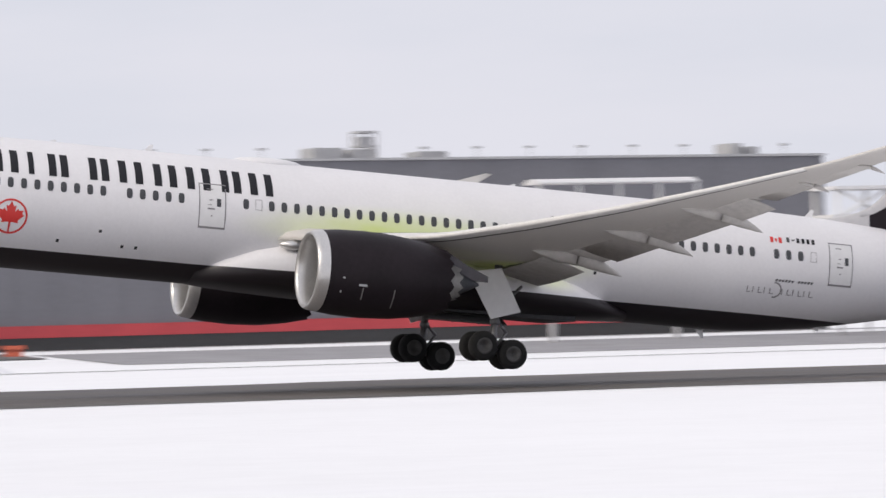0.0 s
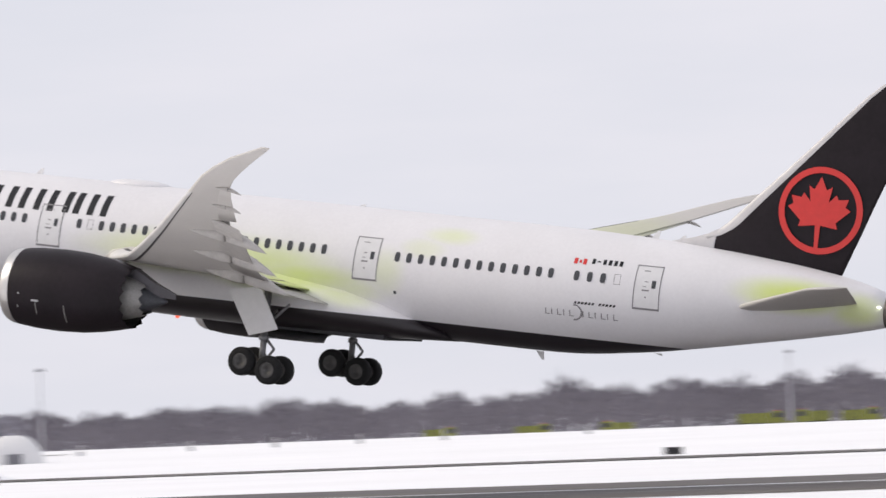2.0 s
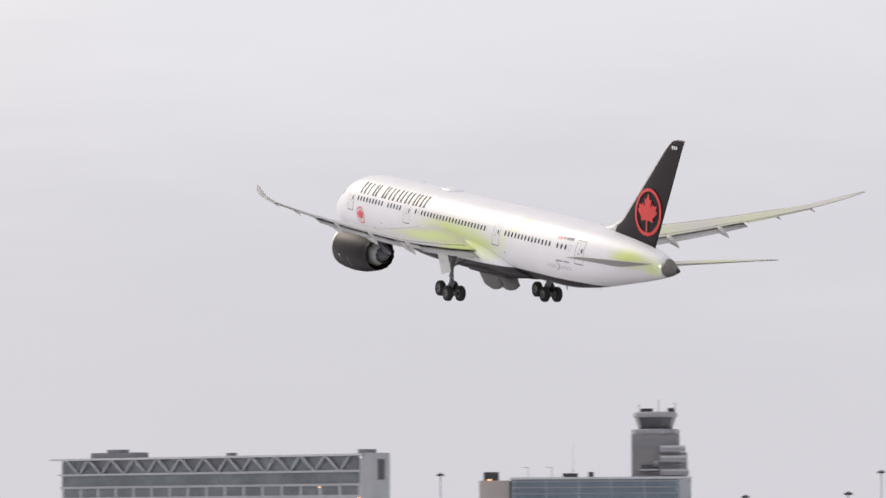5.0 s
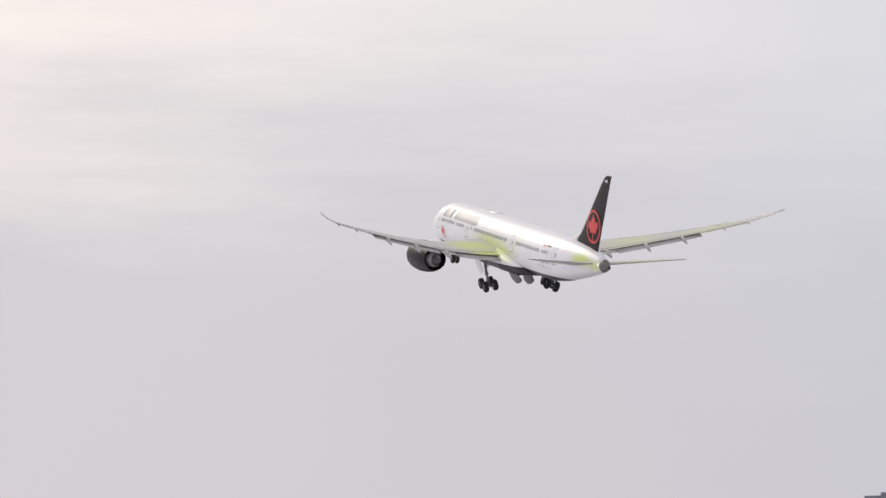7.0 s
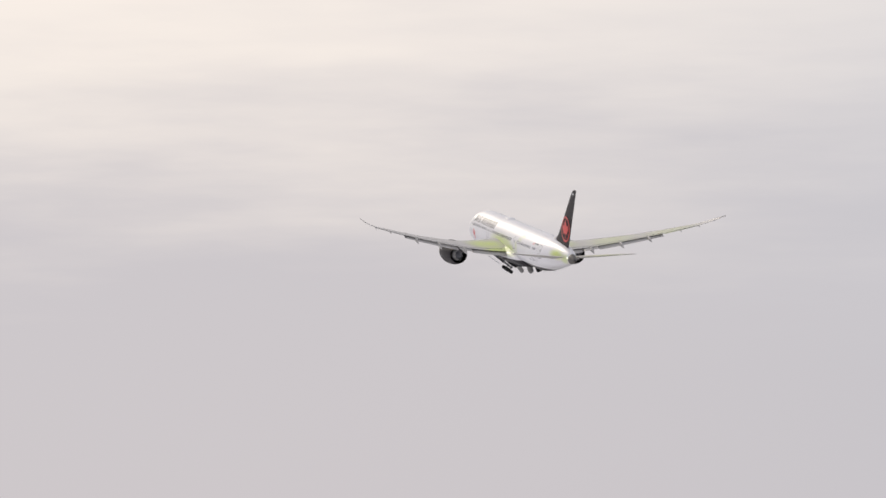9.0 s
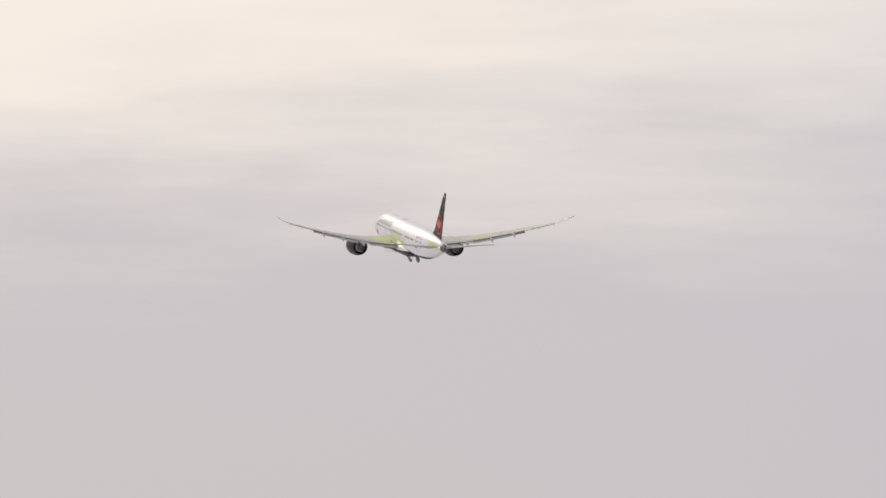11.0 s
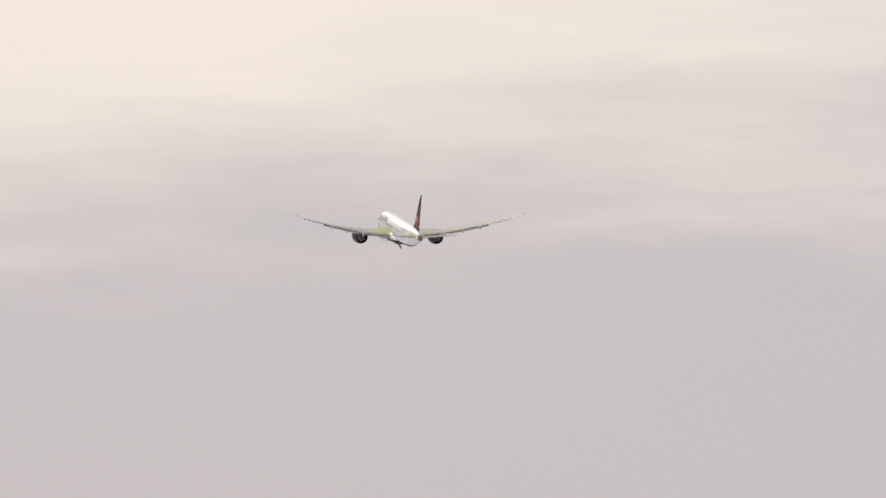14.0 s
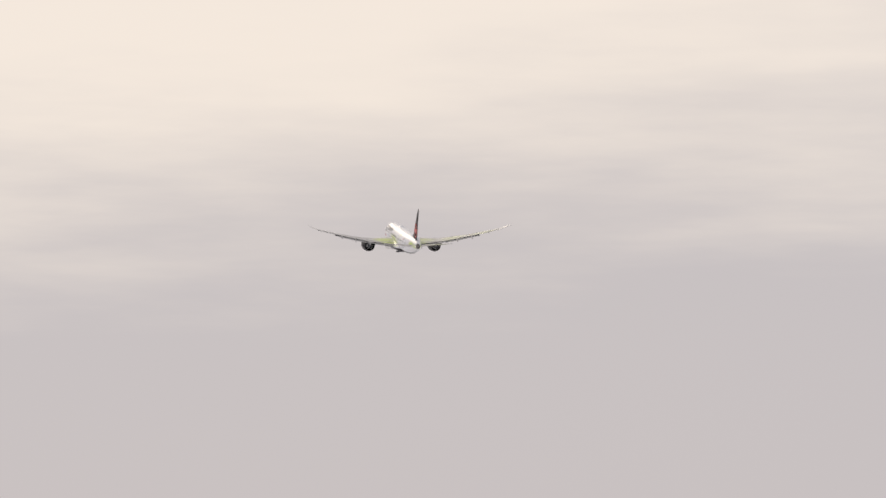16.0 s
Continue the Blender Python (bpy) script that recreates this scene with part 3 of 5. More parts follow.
def livery_marks(plane, side):
    """The name as plain dark upright bars of its size, and the painted marks, on one flank."""
    zb, zt, w = 1.46, 2.50, 0.36
    for x0, x1 in NAME_MARKS:
        if x1 - x0 < 0.5:
            vf = skin(rect(x0, x1, zb, zt), side=side)
        else:
            vf = join(skin(rect(x0 + 0.1, x0 + 0.1 + w, zb, zt), side=side), skin(rect(x1 - 0.1 - w, x1 - 0.1, zb, zt), side=side))
        part("lettering_bar", vf, M["letter"], plane, recalc=False)
    depth = lambda x, z: hull_y(x, z, side, 0.014)
    part("hull_roundel_ring", ring_on_surface(8.85, -0.53, 0.70, 0.79, depth), M["red"], plane, "red painted ring", recalc=False)
    part("hull_roundel_leaf", on_surface(leaf_outline(0.66), 8.85, -0.50, depth, (0, -0.066)), M["red"], plane, "red painted leaf shape", recalc=False)
    # flag, registration and type marks
    part("flag_mark", join(skin(rect(46.14, 46.31, 1.55, 1.82), side=side), skin(rect(46.59, 46.76, 1.55, 1.82), side=side), skin(rect(46.40, 46.51, 1.61, 1.75), side=side)), M["red"], plane, "small red and white flag", recalc=False)
    bars = [skin(rect(47.02 + 0.27 * k, 47.18 + 0.27 * k, 1.62 if k != 1 else 1.71, 1.86 if k != 1 else 1.77), side=side) for k in range(6)]
    for q in bars:
        part("registration_bar", q, M["letter"], plane, recalc=False)
    bars = [skin(((46.42 + 0.172 * k, -0.31), (46.53 + 0.172 * k, -0.31), (46.59 + 0.172 * k, -0.20), (46.48 + 0.172 * k, -0.20)), 0.012, 1, 1, side) for k in range(12) if k != 6]
    for q in bars:
        part("type_bar", q, M["letter"], plane, recalc=False)
    bars = [skin(rect(45.0 + 0.30 * k + (0.35 if k > 4 else 0), 45.05 + 0.30 * k + (0.35 if k > 4 else 0), -0.92, -0.64), side=side) for k in range(11)]
    bars += [skin(rect(45.05 + 0.30 * k + (0.35 if k > 4 else 0), 45.22 + 0.30 * k + (0.35 if k > 4 else 0), -0.92, -0.885), 0.013, side=side) for k in range(0, 11, 2)]
    depth2 = lambda x, z: hull_y(x, z, side, 0.013)
    for q in bars:
        part("type_bar", q, M["outline"], plane, recalc=False)
    vs, fs = ring_on_surface(46.46, -0.72, 0.31, 0.38, depth2, 40)
    keep = [f for f in fs if sum(vs[i][0] for i in f) / 4 > 46.40 - OX]
    part("crescent_mark", (vs, keep), M["outline"], plane, recalc=False)


def hull_door(plane, side, xc, label="cabin door outlined in grey"):
    x0, x1, z0, z1, w = xc - 0.63, xc + 0.66, -0.28, 1.80, 0.05
    d = part("cabin_door", skin(rect(x0, x1, z0, z1), 0.006, 3, 8, side), M["white"], plane, label, recalc=False)
    part("door_outline", join(skin(rect(x0, x1, z0, z0 + 0.09), 0.012, 3, 1, side), skin(rect(x0, x1, z1 - w, z1), 0.012, 3, 1, side),
                              skin(rect(x0, x0 + w, z0, z1), 0.013, 1, 8, side), skin(rect(x1 - w, x1, z0, z1), 0.013, 1, 8, side)), M["outline"], d, recalc=False)
    part("door_window", skin(rect(xc + 0.22, xc + 0.42, 0.75, 1.12), 0.014, 1, 3, side), M["pane"], d, recalc=False)
    for nm, q in (("door_handle", (-0.22, 0.12, 0.60, 0.67)), ("door_placard", (-0.25, 0.05, 1.52, 1.56)), ("door_placard", (-0.14, 0.04, 1.02, 1.06)), ("door_placard", (-0.2, -0.02, 0.80, 0.83)), ("door_placard", (-0.06, 0.02, 0.28, 0.34))):
        part(nm, skin(rect(xc + q[0], xc + q[1], q[2], q[3]), 0.014, 1, 1, side), M["outline"], d, recalc=False)


def window_mesh(name, material, w=0.28, h=0.47, z=1.0, side=-1):
    vs, fs = [], []
    pts = []
    for j in range(16):
        a = 2 * math.pi * j / 16
        ca, sa = math.cos(a), math.sin(a)
        pts.append((w / 2 * math.copysign(abs(ca) ** 0.6, ca), h / 2 * math.copysign(abs(sa) ** 0.6, sa)))
    for dx, dz in pts:
        vs.append((dx, hull_y(20, z + dz, side, 0.010), z + dz))
    vs.append((0, hull_y(20, z, side, 0.012), z))
    fs = [(j, (j + 1) % 16, 16) for j in range(16)]
    return mesh_of(name, vs, fs, material)


WINDOWS = [8.13 + 0.618 * k for k in range(9)] + [14.32 + 0.615 * k for k in range(5)] + [19.87] + [21.1 + 0.609 * k for k in range(21)] + [37.18 + 0.612 * k for k in range(14)] + [46.42, 47.07, 47.72]
BLANKS = [20.48, 48.42]


def airliner(m, label, livery, gear=True, detail=True, sag=0.0):
    """A long twin-engined airliner, nose at -x, with its parts; returns it and the parts that move."""
    lv = LIVERY[livery]
    SAG[0] = sag
    plane = root("airliner", m, label, "airplane")
    moving = {}
    xs = [0, 0.06, 0.15, 0.3, 0.55, 0.8, 1.1, 1.5, 2, 2.5, 3, 3.5, 4.2, 5, 6, 7, 8, 9, 10.5] + list(np.arange(12, 43, 2.0)) + list(np.arange(43, 61.0, 0.75)) + [61.0]
    part("fuselage", hull(xs), lv["hull"], plane, lv["hull_label"], recalc=False)
    part("tail_cone", hull([60.95, 61.2, 61.5, 61.9, 62.2, 62.38, 62.45], off=0.012), M["cone"], plane, "dark brown-grey tail cone", recalc=False)
    part("exhaust_outlet", tube((62.35 - OX, 0, 0.745), (62.62 - OX, 0, 0.745), 0.20, 0.17, 14), M["dark"], plane, "dark exhaust outlet at the tail")
    # wing-to-body fairing
    rings = []
    for x, w, zt, zb in ((18.0, 1.6, -1.8, -2.74), (19.2, 2.6, -1.3, -2.84), (20.6, 3.1, -0.7, -2.92), (23, 3.7, -0.15, -3.0), (27, 4.0, -0.05, -3.05), (31, 3.95, -0.15, -3.06), (34.5, 3.5, -0.6, -3.02), (36.4, 3.1, -1.1, -2.96), (37.8, 2.7, -1.7, -2.87), (39.4, 1.6, -2.25, -2.79)):
        rings.append([(x - OX, w * math.copysign(abs(math.cos(a)) ** 0.75, math.cos(a)), (zt + zb) / 2 + (zt - zb) / 2 * math.copysign(abs(math.sin(a)) ** 0.75, math.sin(a))) for a in np.linspace(0, 2 * math.pi, 40, endpoint=False)])
    part("belly_fairing", loft(rings), lv["hull"], plane, recalc=False)
    for side, nm in ((-1, "port"), (1, "starboard")):
        SAG[0] = sag - (0.6 if livery == "maple" and side > 0 else 0.0)
        w = part("wing", wing(side), lv["wing"], plane, "pale grey wing swept back, tip raked up")
        part("leading_edge_slat", wing(side, 0, 0.07, 4.2, 25.4, 0.034), lv["slat"], w, "bare grey leading edge")
        part("slat_gap", wing(side, 0.071, 0.094, 4.2, 25.4, 0.035), M["dark"], w, "dark gap behind the slats")
        part("flap_gap", wing(side, 0.884, 0.897, 3.9, 21.3, 0.032), M["dark"], w, "dark gap ahead of the flaps")
        part("inboard_flap", flap(side, 3.35, 9.2, 2.3, 2.1, 14, 1.1), lv["flap"], w, "lowered flap")
        part("flaperon", flap(side, 9.3, 11.5, 2.0, 1.9, 9, 0.95), lv["flap"], w)
        part("outboard_flap", flap(side, 11.7, 21.4, 1.9, 1.5, 15, 0.9), lv["flap"], w, "lowered flap")
        part("aileron", flap(side, 21.6, 26.6, 0.95, 0.6, 5, 0.55), lv["wing"], w)
        for y, ln, r in ((10.6, 4.4, 0.29), (15.1, 4.4, 0.28), (19.3, 4.0, 0.25), (24.0, 1.5, 0.09), (26.7, 1.3, 0.07)):
            part("flap_track_fairing", canoe(side, y, ln, 0.45, r, False), lv["flap"], w)
            part("fairing_tail", canoe(side, y, ln, 0.45, r, True), lv["flap"], w, "pointed tail of a flap track fairing")
        engine(plane, side, lv)
        rings = []
        for y, le, te, z in ((0.4, 53.2, 59.6, 0.62), (1.6, 54.1, 60.0, 0.72), (4.0, 55.95, 60.7, 1.02), (7.0, 58.3, 61.55, 1.38), (9.3, 60.15, 62.2, 1.66), (9.75, 60.7, 62.35, 1.71), (9.92, 61.3, 62.4, 1.74)):
            rings.append(foil(le, te - le, side * y, z - 0.075 * (te - le), 0.09, radians(-7.5)))
        part("tailplane", loft(rings), lv["wing"], plane, "pale grey tailplane")
    part("fin", fin(), lv["fin"], plane, lv["fin_label"])
    part("fin_leading_edge", fin(0, 0.10, 3.3, 11.2, 0.022), lv["fin_edge"], plane, "pale grey leading edge")
    rings = []
    for z in (2.5, 2.9, 3.14, 3.3, 3.55, 3.8):
        le, te = float(np.interp(z, FIN_Z, FIN_LE)), float(np.interp(z, FIN_Z, FIN_TE))
        rings.append(foil(le - 0.03, te - le, 0, z, 0.085, 0, 0, max(0.02, (52.25 - le) / (te - le)), side_axis="z", grow=0.02))
    part("dorsal_fairing", loft(rings), lv["fin_edge"], plane, "pale fairing at the foot of the fin")
    for side in (-1, 1):
        depth = lambda x, z: side * (fin_y(x, z) + 0.05)
        if livery == "maple":
            part("fin_roundel_ring", ring_on_surface(57.25, 5.12, 1.74, 2.03, depth), M["red"], plane, "red painted ring", recalc=False)
            part("fin_roundel_leaf", on_surface(leaf_outline(1.58), 57.18, 5.10, depth, (0, -0.158)), M["red"], plane, "red painted leaf shape", recalc=False)
            bars = [rect(60.35 + 0.3 * k, 60.55 + 0.3 * k, 10.75, 11.05) for k in range(3)]
            part("fleet_number_bars", join(*[([(x - OX, depth(x, z), z) for x, z in q], [(0, 1, 2, 3)]) for q in bars]), M["white"], plane, recalc=False)
        elif livery == "blue_line":
            for dx, dz, ln, bow in ((-1.2, 1.3, 2.4, 0.6), (-0.95, 0.55, 2.0, 0.5), (-0.7, -0.2, 1.5, 0.4)):
                plume = [(dx + ln * u, dz - 0.9 * u + bow * math.sin(math.pi * u) + w * (0.16 + 0.16 * u)) for u, w in [(k / 6, 1) for k in range(7)] + [(1 - k / 6, -1) for k in range(7)]]
                part("fin_emblem", on_surface(plume, 57.9, 7.3, depth, (dx + ln / 2, dz - 0.45 + bow), 3), M["red"], plane, "red emblem", recalc=False)
            curl = ring_on_surface(58.15, 6.0, 0.58, 1.12, depth, 28)
            part("fin_emblem", (curl[0], curl[1][28:]), M["red"], plane, "red emblem", recalc=False)
            stem = [(-0.28, -1.2), (0.28, -1.2), (0.32, 1.2), (-0.32, 1.2)]
            part("fin_emblem", on_surface(stem, 59.0, 6.9, depth, (0, 0), 3), M["red"], plane, "red emblem", recalc=False)
            part("fin_emblem", on_surface([(a, 0.6 * b) for a, b in stem], 57.3, 6.5, depth, (0, 0), 3), M["red"], plane, "red emblem", recalc=False)
    for side in (-1, 1):
        if not detail and side < 0:
            continue
        pane = window_mesh("cabin_window", M["pane"], side=side)
        for x in WINDOWS:
            o = new("cabin_window", pane)
            o.parent = plane
            dy = hull_y(x, 1.0, side) - hull_y(20, 1.0, side)
            o.matrix_basis = pose(x - OX, dy, 0)
        for xc in (6.6, 18.25, 35.55, 49.9):
            hull_door(plane, side, xc)
        for q in (((1.75, 0.62), (2.65, 0.72), (2.5, 1.22), (2.05, 0.98)), ((2.72, 0.73), (3.75, 0.92), (4.15, 1.42), (2.62, 1.28))):
            # the departing airliner's panes have the reflection in their colour, others stay dark
            part("cockpit_window", skin(q, 0.012, 4, 4, side), M["cockpit"] if livery == "maple" else M["pane"], plane, "cockpit glass", recalc=False)
    if livery == "maple":
        livery_marks(plane, -1)
        livery_marks(plane, 1)
        for x in BLANKS:
            blank = [skin(rect(x - 0.15, x + 0.15, z, z + 0.02), 0.01, 1, 1) for z in (0.76, 1.23)] + [skin(rect(x + d, x + d + 0.02, 0.76, 1.25), 0.011, 1, 3) for d in (-0.16, 0.14)]
            part("blanked_window", join(*blank), M["outline"], plane, recalc=False)
        ports = [skin(rect(x - 0.07, x + 0.07, z - 0.07, z + 0.07), 0.012, 1, 1) for x, z in ((11.2, -1.42), (13.1, -0.84), (14.25, -1.44), (14.9, -1.44), (37.2, -0.7))]
        for q in ports:
            part("service_port", q, M["pane"], plane, recalc=False)
    elif livery == "blue_line":
        bars = [skin(rect(11.5 + 0.85 * k, 12.0 + 0.85 * k, 1.7, 2.3), side=1) for k in range(5)] + [skin(rect(22.5 + 1.5 * k, 23.3 + 1.5 * k, 1.75, 2.4), side=1) for k in range(8)]
        for q in bars:
            part("lettering_bar", q, M["grey_letter"], plane, recalc=False)
        part("flag_mark", skin(rect(9.4, 10.5, 1.65, 2.35), side=1), M["red"], plane, "red flag", recalc=False)
    # dome, blades and lights
    part("antenna_dome", loft([[(21.6 - OX + a * 1.75 * q, 0.8 * b * q, 3.14 + h) for a, b in ((math.cos(u), math.sin(u)) for u in np.linspace(0, 2 * math.pi, 24, endpoint=False))] for q, h in ((1, -0.1), (0.97, 0.06), (0.8, 0.17), (0.5, 0.25), (0.1, 0.28))]), lv["hull"], plane, "low white antenna dome")
    for x, up, tall in ((15.6, 1, 0.30), (33.5, 1, 0.10), (48.9, 1, 0.36), (50.2, 1, 0.30), (43.6, -1, 0.42), (11.0, 1, 0.08), (49.6, -1, 0.12)):
        t, b, _ = fus(x)
        z = t if up >= 0 else b
        h = tall * up
        part("blade_antenna", loft([[(x - OX, -0.03, z - 0.03), (x + 0.38 - OX, -0.03, z - 0.03), (x + 0.38 - OX, 0.03, z - 0.03), (x - OX, 0.03, z - 0.03)], [(x + 0.32 - OX, -0.01, z + h), (x + 0.46 - OX, -0.01, z + h), (x + 0.46 - OX, 0.01, z + h), (x + 0.32 - OX, 0.01, z + h)]]), M["white"], plane, smooth=False)
    for side in (-1, 1):
        part("root_landing_light", loft([[(21.85 + a - OX, side * (3.35 + 0.34 * a + r * math.cos(u)), -0.72 + r * 0.8 * math.sin(u)) for u in np.linspace(0, 2 * math.pi, 12, endpoint=False)] for a, r in ((-0.42, 0.03), (-0.30, 0.16), (0.0, 0.27), (0.5, 0.33))]), M["steel"], plane, "chrome landing light in the wing root")
    if detail:
        part("belly_beacon", tube((24.3 - OX, 0, -2.96), (24.3 - OX, 0, -3.16), 0.15, 0.09, 12), M["beacon"], plane, "lit red belly beacon")
        part("tail_light", tube((60.7 - OX, -0.78, 0.95), (60.85 - OX, -0.77, 0.95), 0.045, 0.035, 8), M["strobe"], plane, "lit white tail light")
    tyre, rim = fix_normals(mesh_of("tyre", *wheel_mesh(), M["tyre"])), fix_normals(mesh_of("wheel_rim", *rim_mesh(), M["rim"]))
    moving["nose"], moving["nose_doors"] = nose_gear(plane, tyre, rim)
    for side, key in ((-1, "port"), (1, "starboard")):
        moving[key] = main_gear(plane, side, tyre, rim, 0.0 if livery == "maple" else 0.45)
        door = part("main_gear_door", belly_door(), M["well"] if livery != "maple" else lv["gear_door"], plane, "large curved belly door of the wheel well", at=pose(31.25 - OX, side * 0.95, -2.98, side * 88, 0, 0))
        moving[key + "_door"] = door
    # near-black slab at belly level, coloured as the shade of the open main bays
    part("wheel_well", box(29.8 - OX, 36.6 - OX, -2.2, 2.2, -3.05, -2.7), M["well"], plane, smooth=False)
    return plane, moving


STAIN_L = [((27.2, -2.9, 0.15), (8.5, 2.0, 1.45), 0.85), ((31.8, -3.3, -0.5), (5.5, 2.0, 1.2), 0.85), ((34.8, -3.3, -0.9), (3.0, 1.3, 1.1), 0.55), ((38.4, -2.5, 1.5), (1.6, 1.2, 0.7), 0.30), ((39.6, -2.0, 2.2), (1.9, 1.4, 0.6), 0.38), ((57.0, -1.5, 1.1), (4.0, 1.7, 1.1), 1.0), ((59.8, -0.9, 0.7), (1.8, 1.6, 1.1), 0.8), ((36.6, -2.8, 0.2), (1.4, 1.2, 1.6), 0.3)]
STAIN_R = [((a, -b, c), s, k) for (a, b, c), s, k in STAIN_L]
WING_STAIN = [((30.0, s * 5.5, 0.05), (5.5, 5.0, 1.0), k) for s, k in ((-1, 0.85), (1, 0.5))] + [((32.6, s * 4.6, -0.9), (4.0, 3.6, 1.0), k) for s, k in ((-1, 0.85), (1, 0.5))] + [((33.0, 13.0, 1.0), (6.0, 9.0, 1.6), 0.28), ((37.5, 22.0, 3.0), (6.0, 9.0, 2.4), 0.24), ((60, 5, 1.5), (4, 6, 0.8), 0.3)]
LIVERY = {
    "maple": dict(hull=stained("white_hull_black_belly", (0.74, 0.73, 0.745), STAIN_L + STAIN_R, (-1.92, BLACK), rough=0.46, coat=0.06), hull_label="glossy white hull with black belly and lime de-icing stains",
                  wing=stained("wing_grey_stained", (0.53, 0.51, 0.488), WING_STAIN, None, 0.58, coat=0.0), flap=mat("flap_grey_warm", (0.43, 0.412, 0.394), 0.6), slat=mat("pale_slat", (0.66, 0.65, 0.64), 0.45, 0.1, 0.08, 0.8, 6), cowl=M["black_paint"], cowl_label="black engine cowling", nozzle=M["black_paint"], pylon=mat("pylon_dark", (0.075, 0.07, 0.08), 0.5),
                  fin=M["black_paint"], fin_label="tall black tail fin", fin_edge=mat("pale_fin_edge", (0.50, 0.49, 0.50), 0.45, 0.1, 0.08, 0.8, 6), gear_door=mat("gear_door_grey", (0.10, 0.097, 0.097), 0.5)),
    "blue_line": dict(hull=stained("white_hull_grey_belly", (0.80, 0.80, 0.81), [], (-0.35, (0.42, 0.43, 0.45)), stripe=(-0.35, 0.02, (0.02, 0.045, 0.20))), hull_label="white hull with a blue line and grey belly",
                      wing=mat("wing_grey", (0.50, 0.50, 0.51), 0.45), flap=mat("flap_grey", (0.48, 0.48, 0.49), 0.5), slat=M["galv"], cowl=M["trim_grey"], cowl_label="grey engine cowling", nozzle=M["grey_metal"], pylon=M["white"], fin=M["white"], fin_label="white tail fin", fin_edge=M["galv"], gear_door=M["well"]),
    "plain": dict(hull=stained("plain_white_hull", (0.78, 0.78, 0.80), []), hull_label="plain white hull", wing=mat("wing_grey_far", (0.5, 0.5, 0.52), 0.5), flap=mat("flap_grey_far", (0.5, 0.5, 0.52), 0.5), slat=M["galv"], cowl=M["white"], cowl_label="white engine cowling", nozzle=M["grey_metal"],
                  pylon=M["white"], fin=mat("plum_fin", (0.16, 0.05, 0.06), 0.5), fin_label="dark red tail fin", fin_edge=M["galv"], gear_door=M["well"]),
}


# ---- the airfield ----
def ease(v, a, b):
    u = min(1.0, max(0.0, (v - a) / (b - a)))
    return u * u * (3 - 2 * u)


def rise(x, y):
    """Height of the field: level to beyond the runway, then a gentle swell of snow, lower behind its crest."""
    pan = math.degrees(math.atan2(-x, max(y, 1e-6)))
    swell = 4.0 * ease(y, 420, 800) * (1 - 0.75 * ease(pan, 31, 37)) - 1.3 * ease(y, 800, 880) * (1 - ease(pan, 28, 34))
    swell -= 0.9 * ease(pan, 33, 38) * ease(y, 330, 470) * (1 - ease(y, 640, 900))
    shelf = 1.8 * ease(y, 425, 500) * (1 - ease(pan, -12, -8)) if y > 425 else 0.0
    return max(swell, shelf) if shelf else swell


def spot(pan, d, dz=0.0, rz=0.0):
    """A pose on the ground at a bearing to the left of +y and a distance from the tripod."""
    x, y = -d * math.sin(radians(pan)), d * math.cos(radians(pan))
    return pose(x, y, rise(x, y) + dz, 0, 0, pan + rz)


def field():
    ys = np.concatenate([np.linspace(-4800, -200, 8), np.linspace(-100, 150, 6), np.linspace(186, 420, 10), np.linspace(440, 1000, 36), np.linspace(1100, 4900, 10)])
    xs = np.concatenate([np.linspace(-4900, -1500, 8), np.linspace(-1400, 500, 96), np.linspace(600, 4900, 9)])
    vs = [(x, y, rise(x, y)) for y in ys for x in xs]
    n = len(xs)
    fs = [(j * n + i, j * n + i + 1, (j + 1) * n + i + 1, (j + 1) * n + i) for j in range(len(ys) - 1) for i in range(n - 1)]
    g = thing("ground", (vs, fs), M["snow"], Matrix(), "snow-covered level airfield", "ground", kind="structure", smooth=True)
    return g


def strip(name, y0, y1, x0, x1, material, label, z=0.03, slope=0.0, wob=0.0, category="road", step=12.0):
    rng = np.random.default_rng(int(abs(y0 * 7 + x0)) % 9999)
    xs = np.arange(x0, x1 + 1, step)
    a, b = rng.normal(0, wob, len(xs)), rng.normal(0, wob, len(xs))
    k = np.ones(5) / 5
    a, b = np.convolve(a, k, "same"), np.convolve(b, k, "same")
    vs = []
    for i, x in enumerate(xs):
        for y in (y0 + slope * (x - x0) + a[i], (y0 + y1) / 2 + slope * (x - x0), y1 + slope * (x - x0) + b[i]):
            vs.append((x, y, rise(x, y) + z))
    fs = [(3 * i + j, 3 * i + 3 + j, 3 * i + 4 + j, 3 * i + 1 + j) for i in range(len(xs) - 1) for j in (0, 1)]
    return thing(name, (vs, fs), material, Matrix(), label, category, kind="structure")


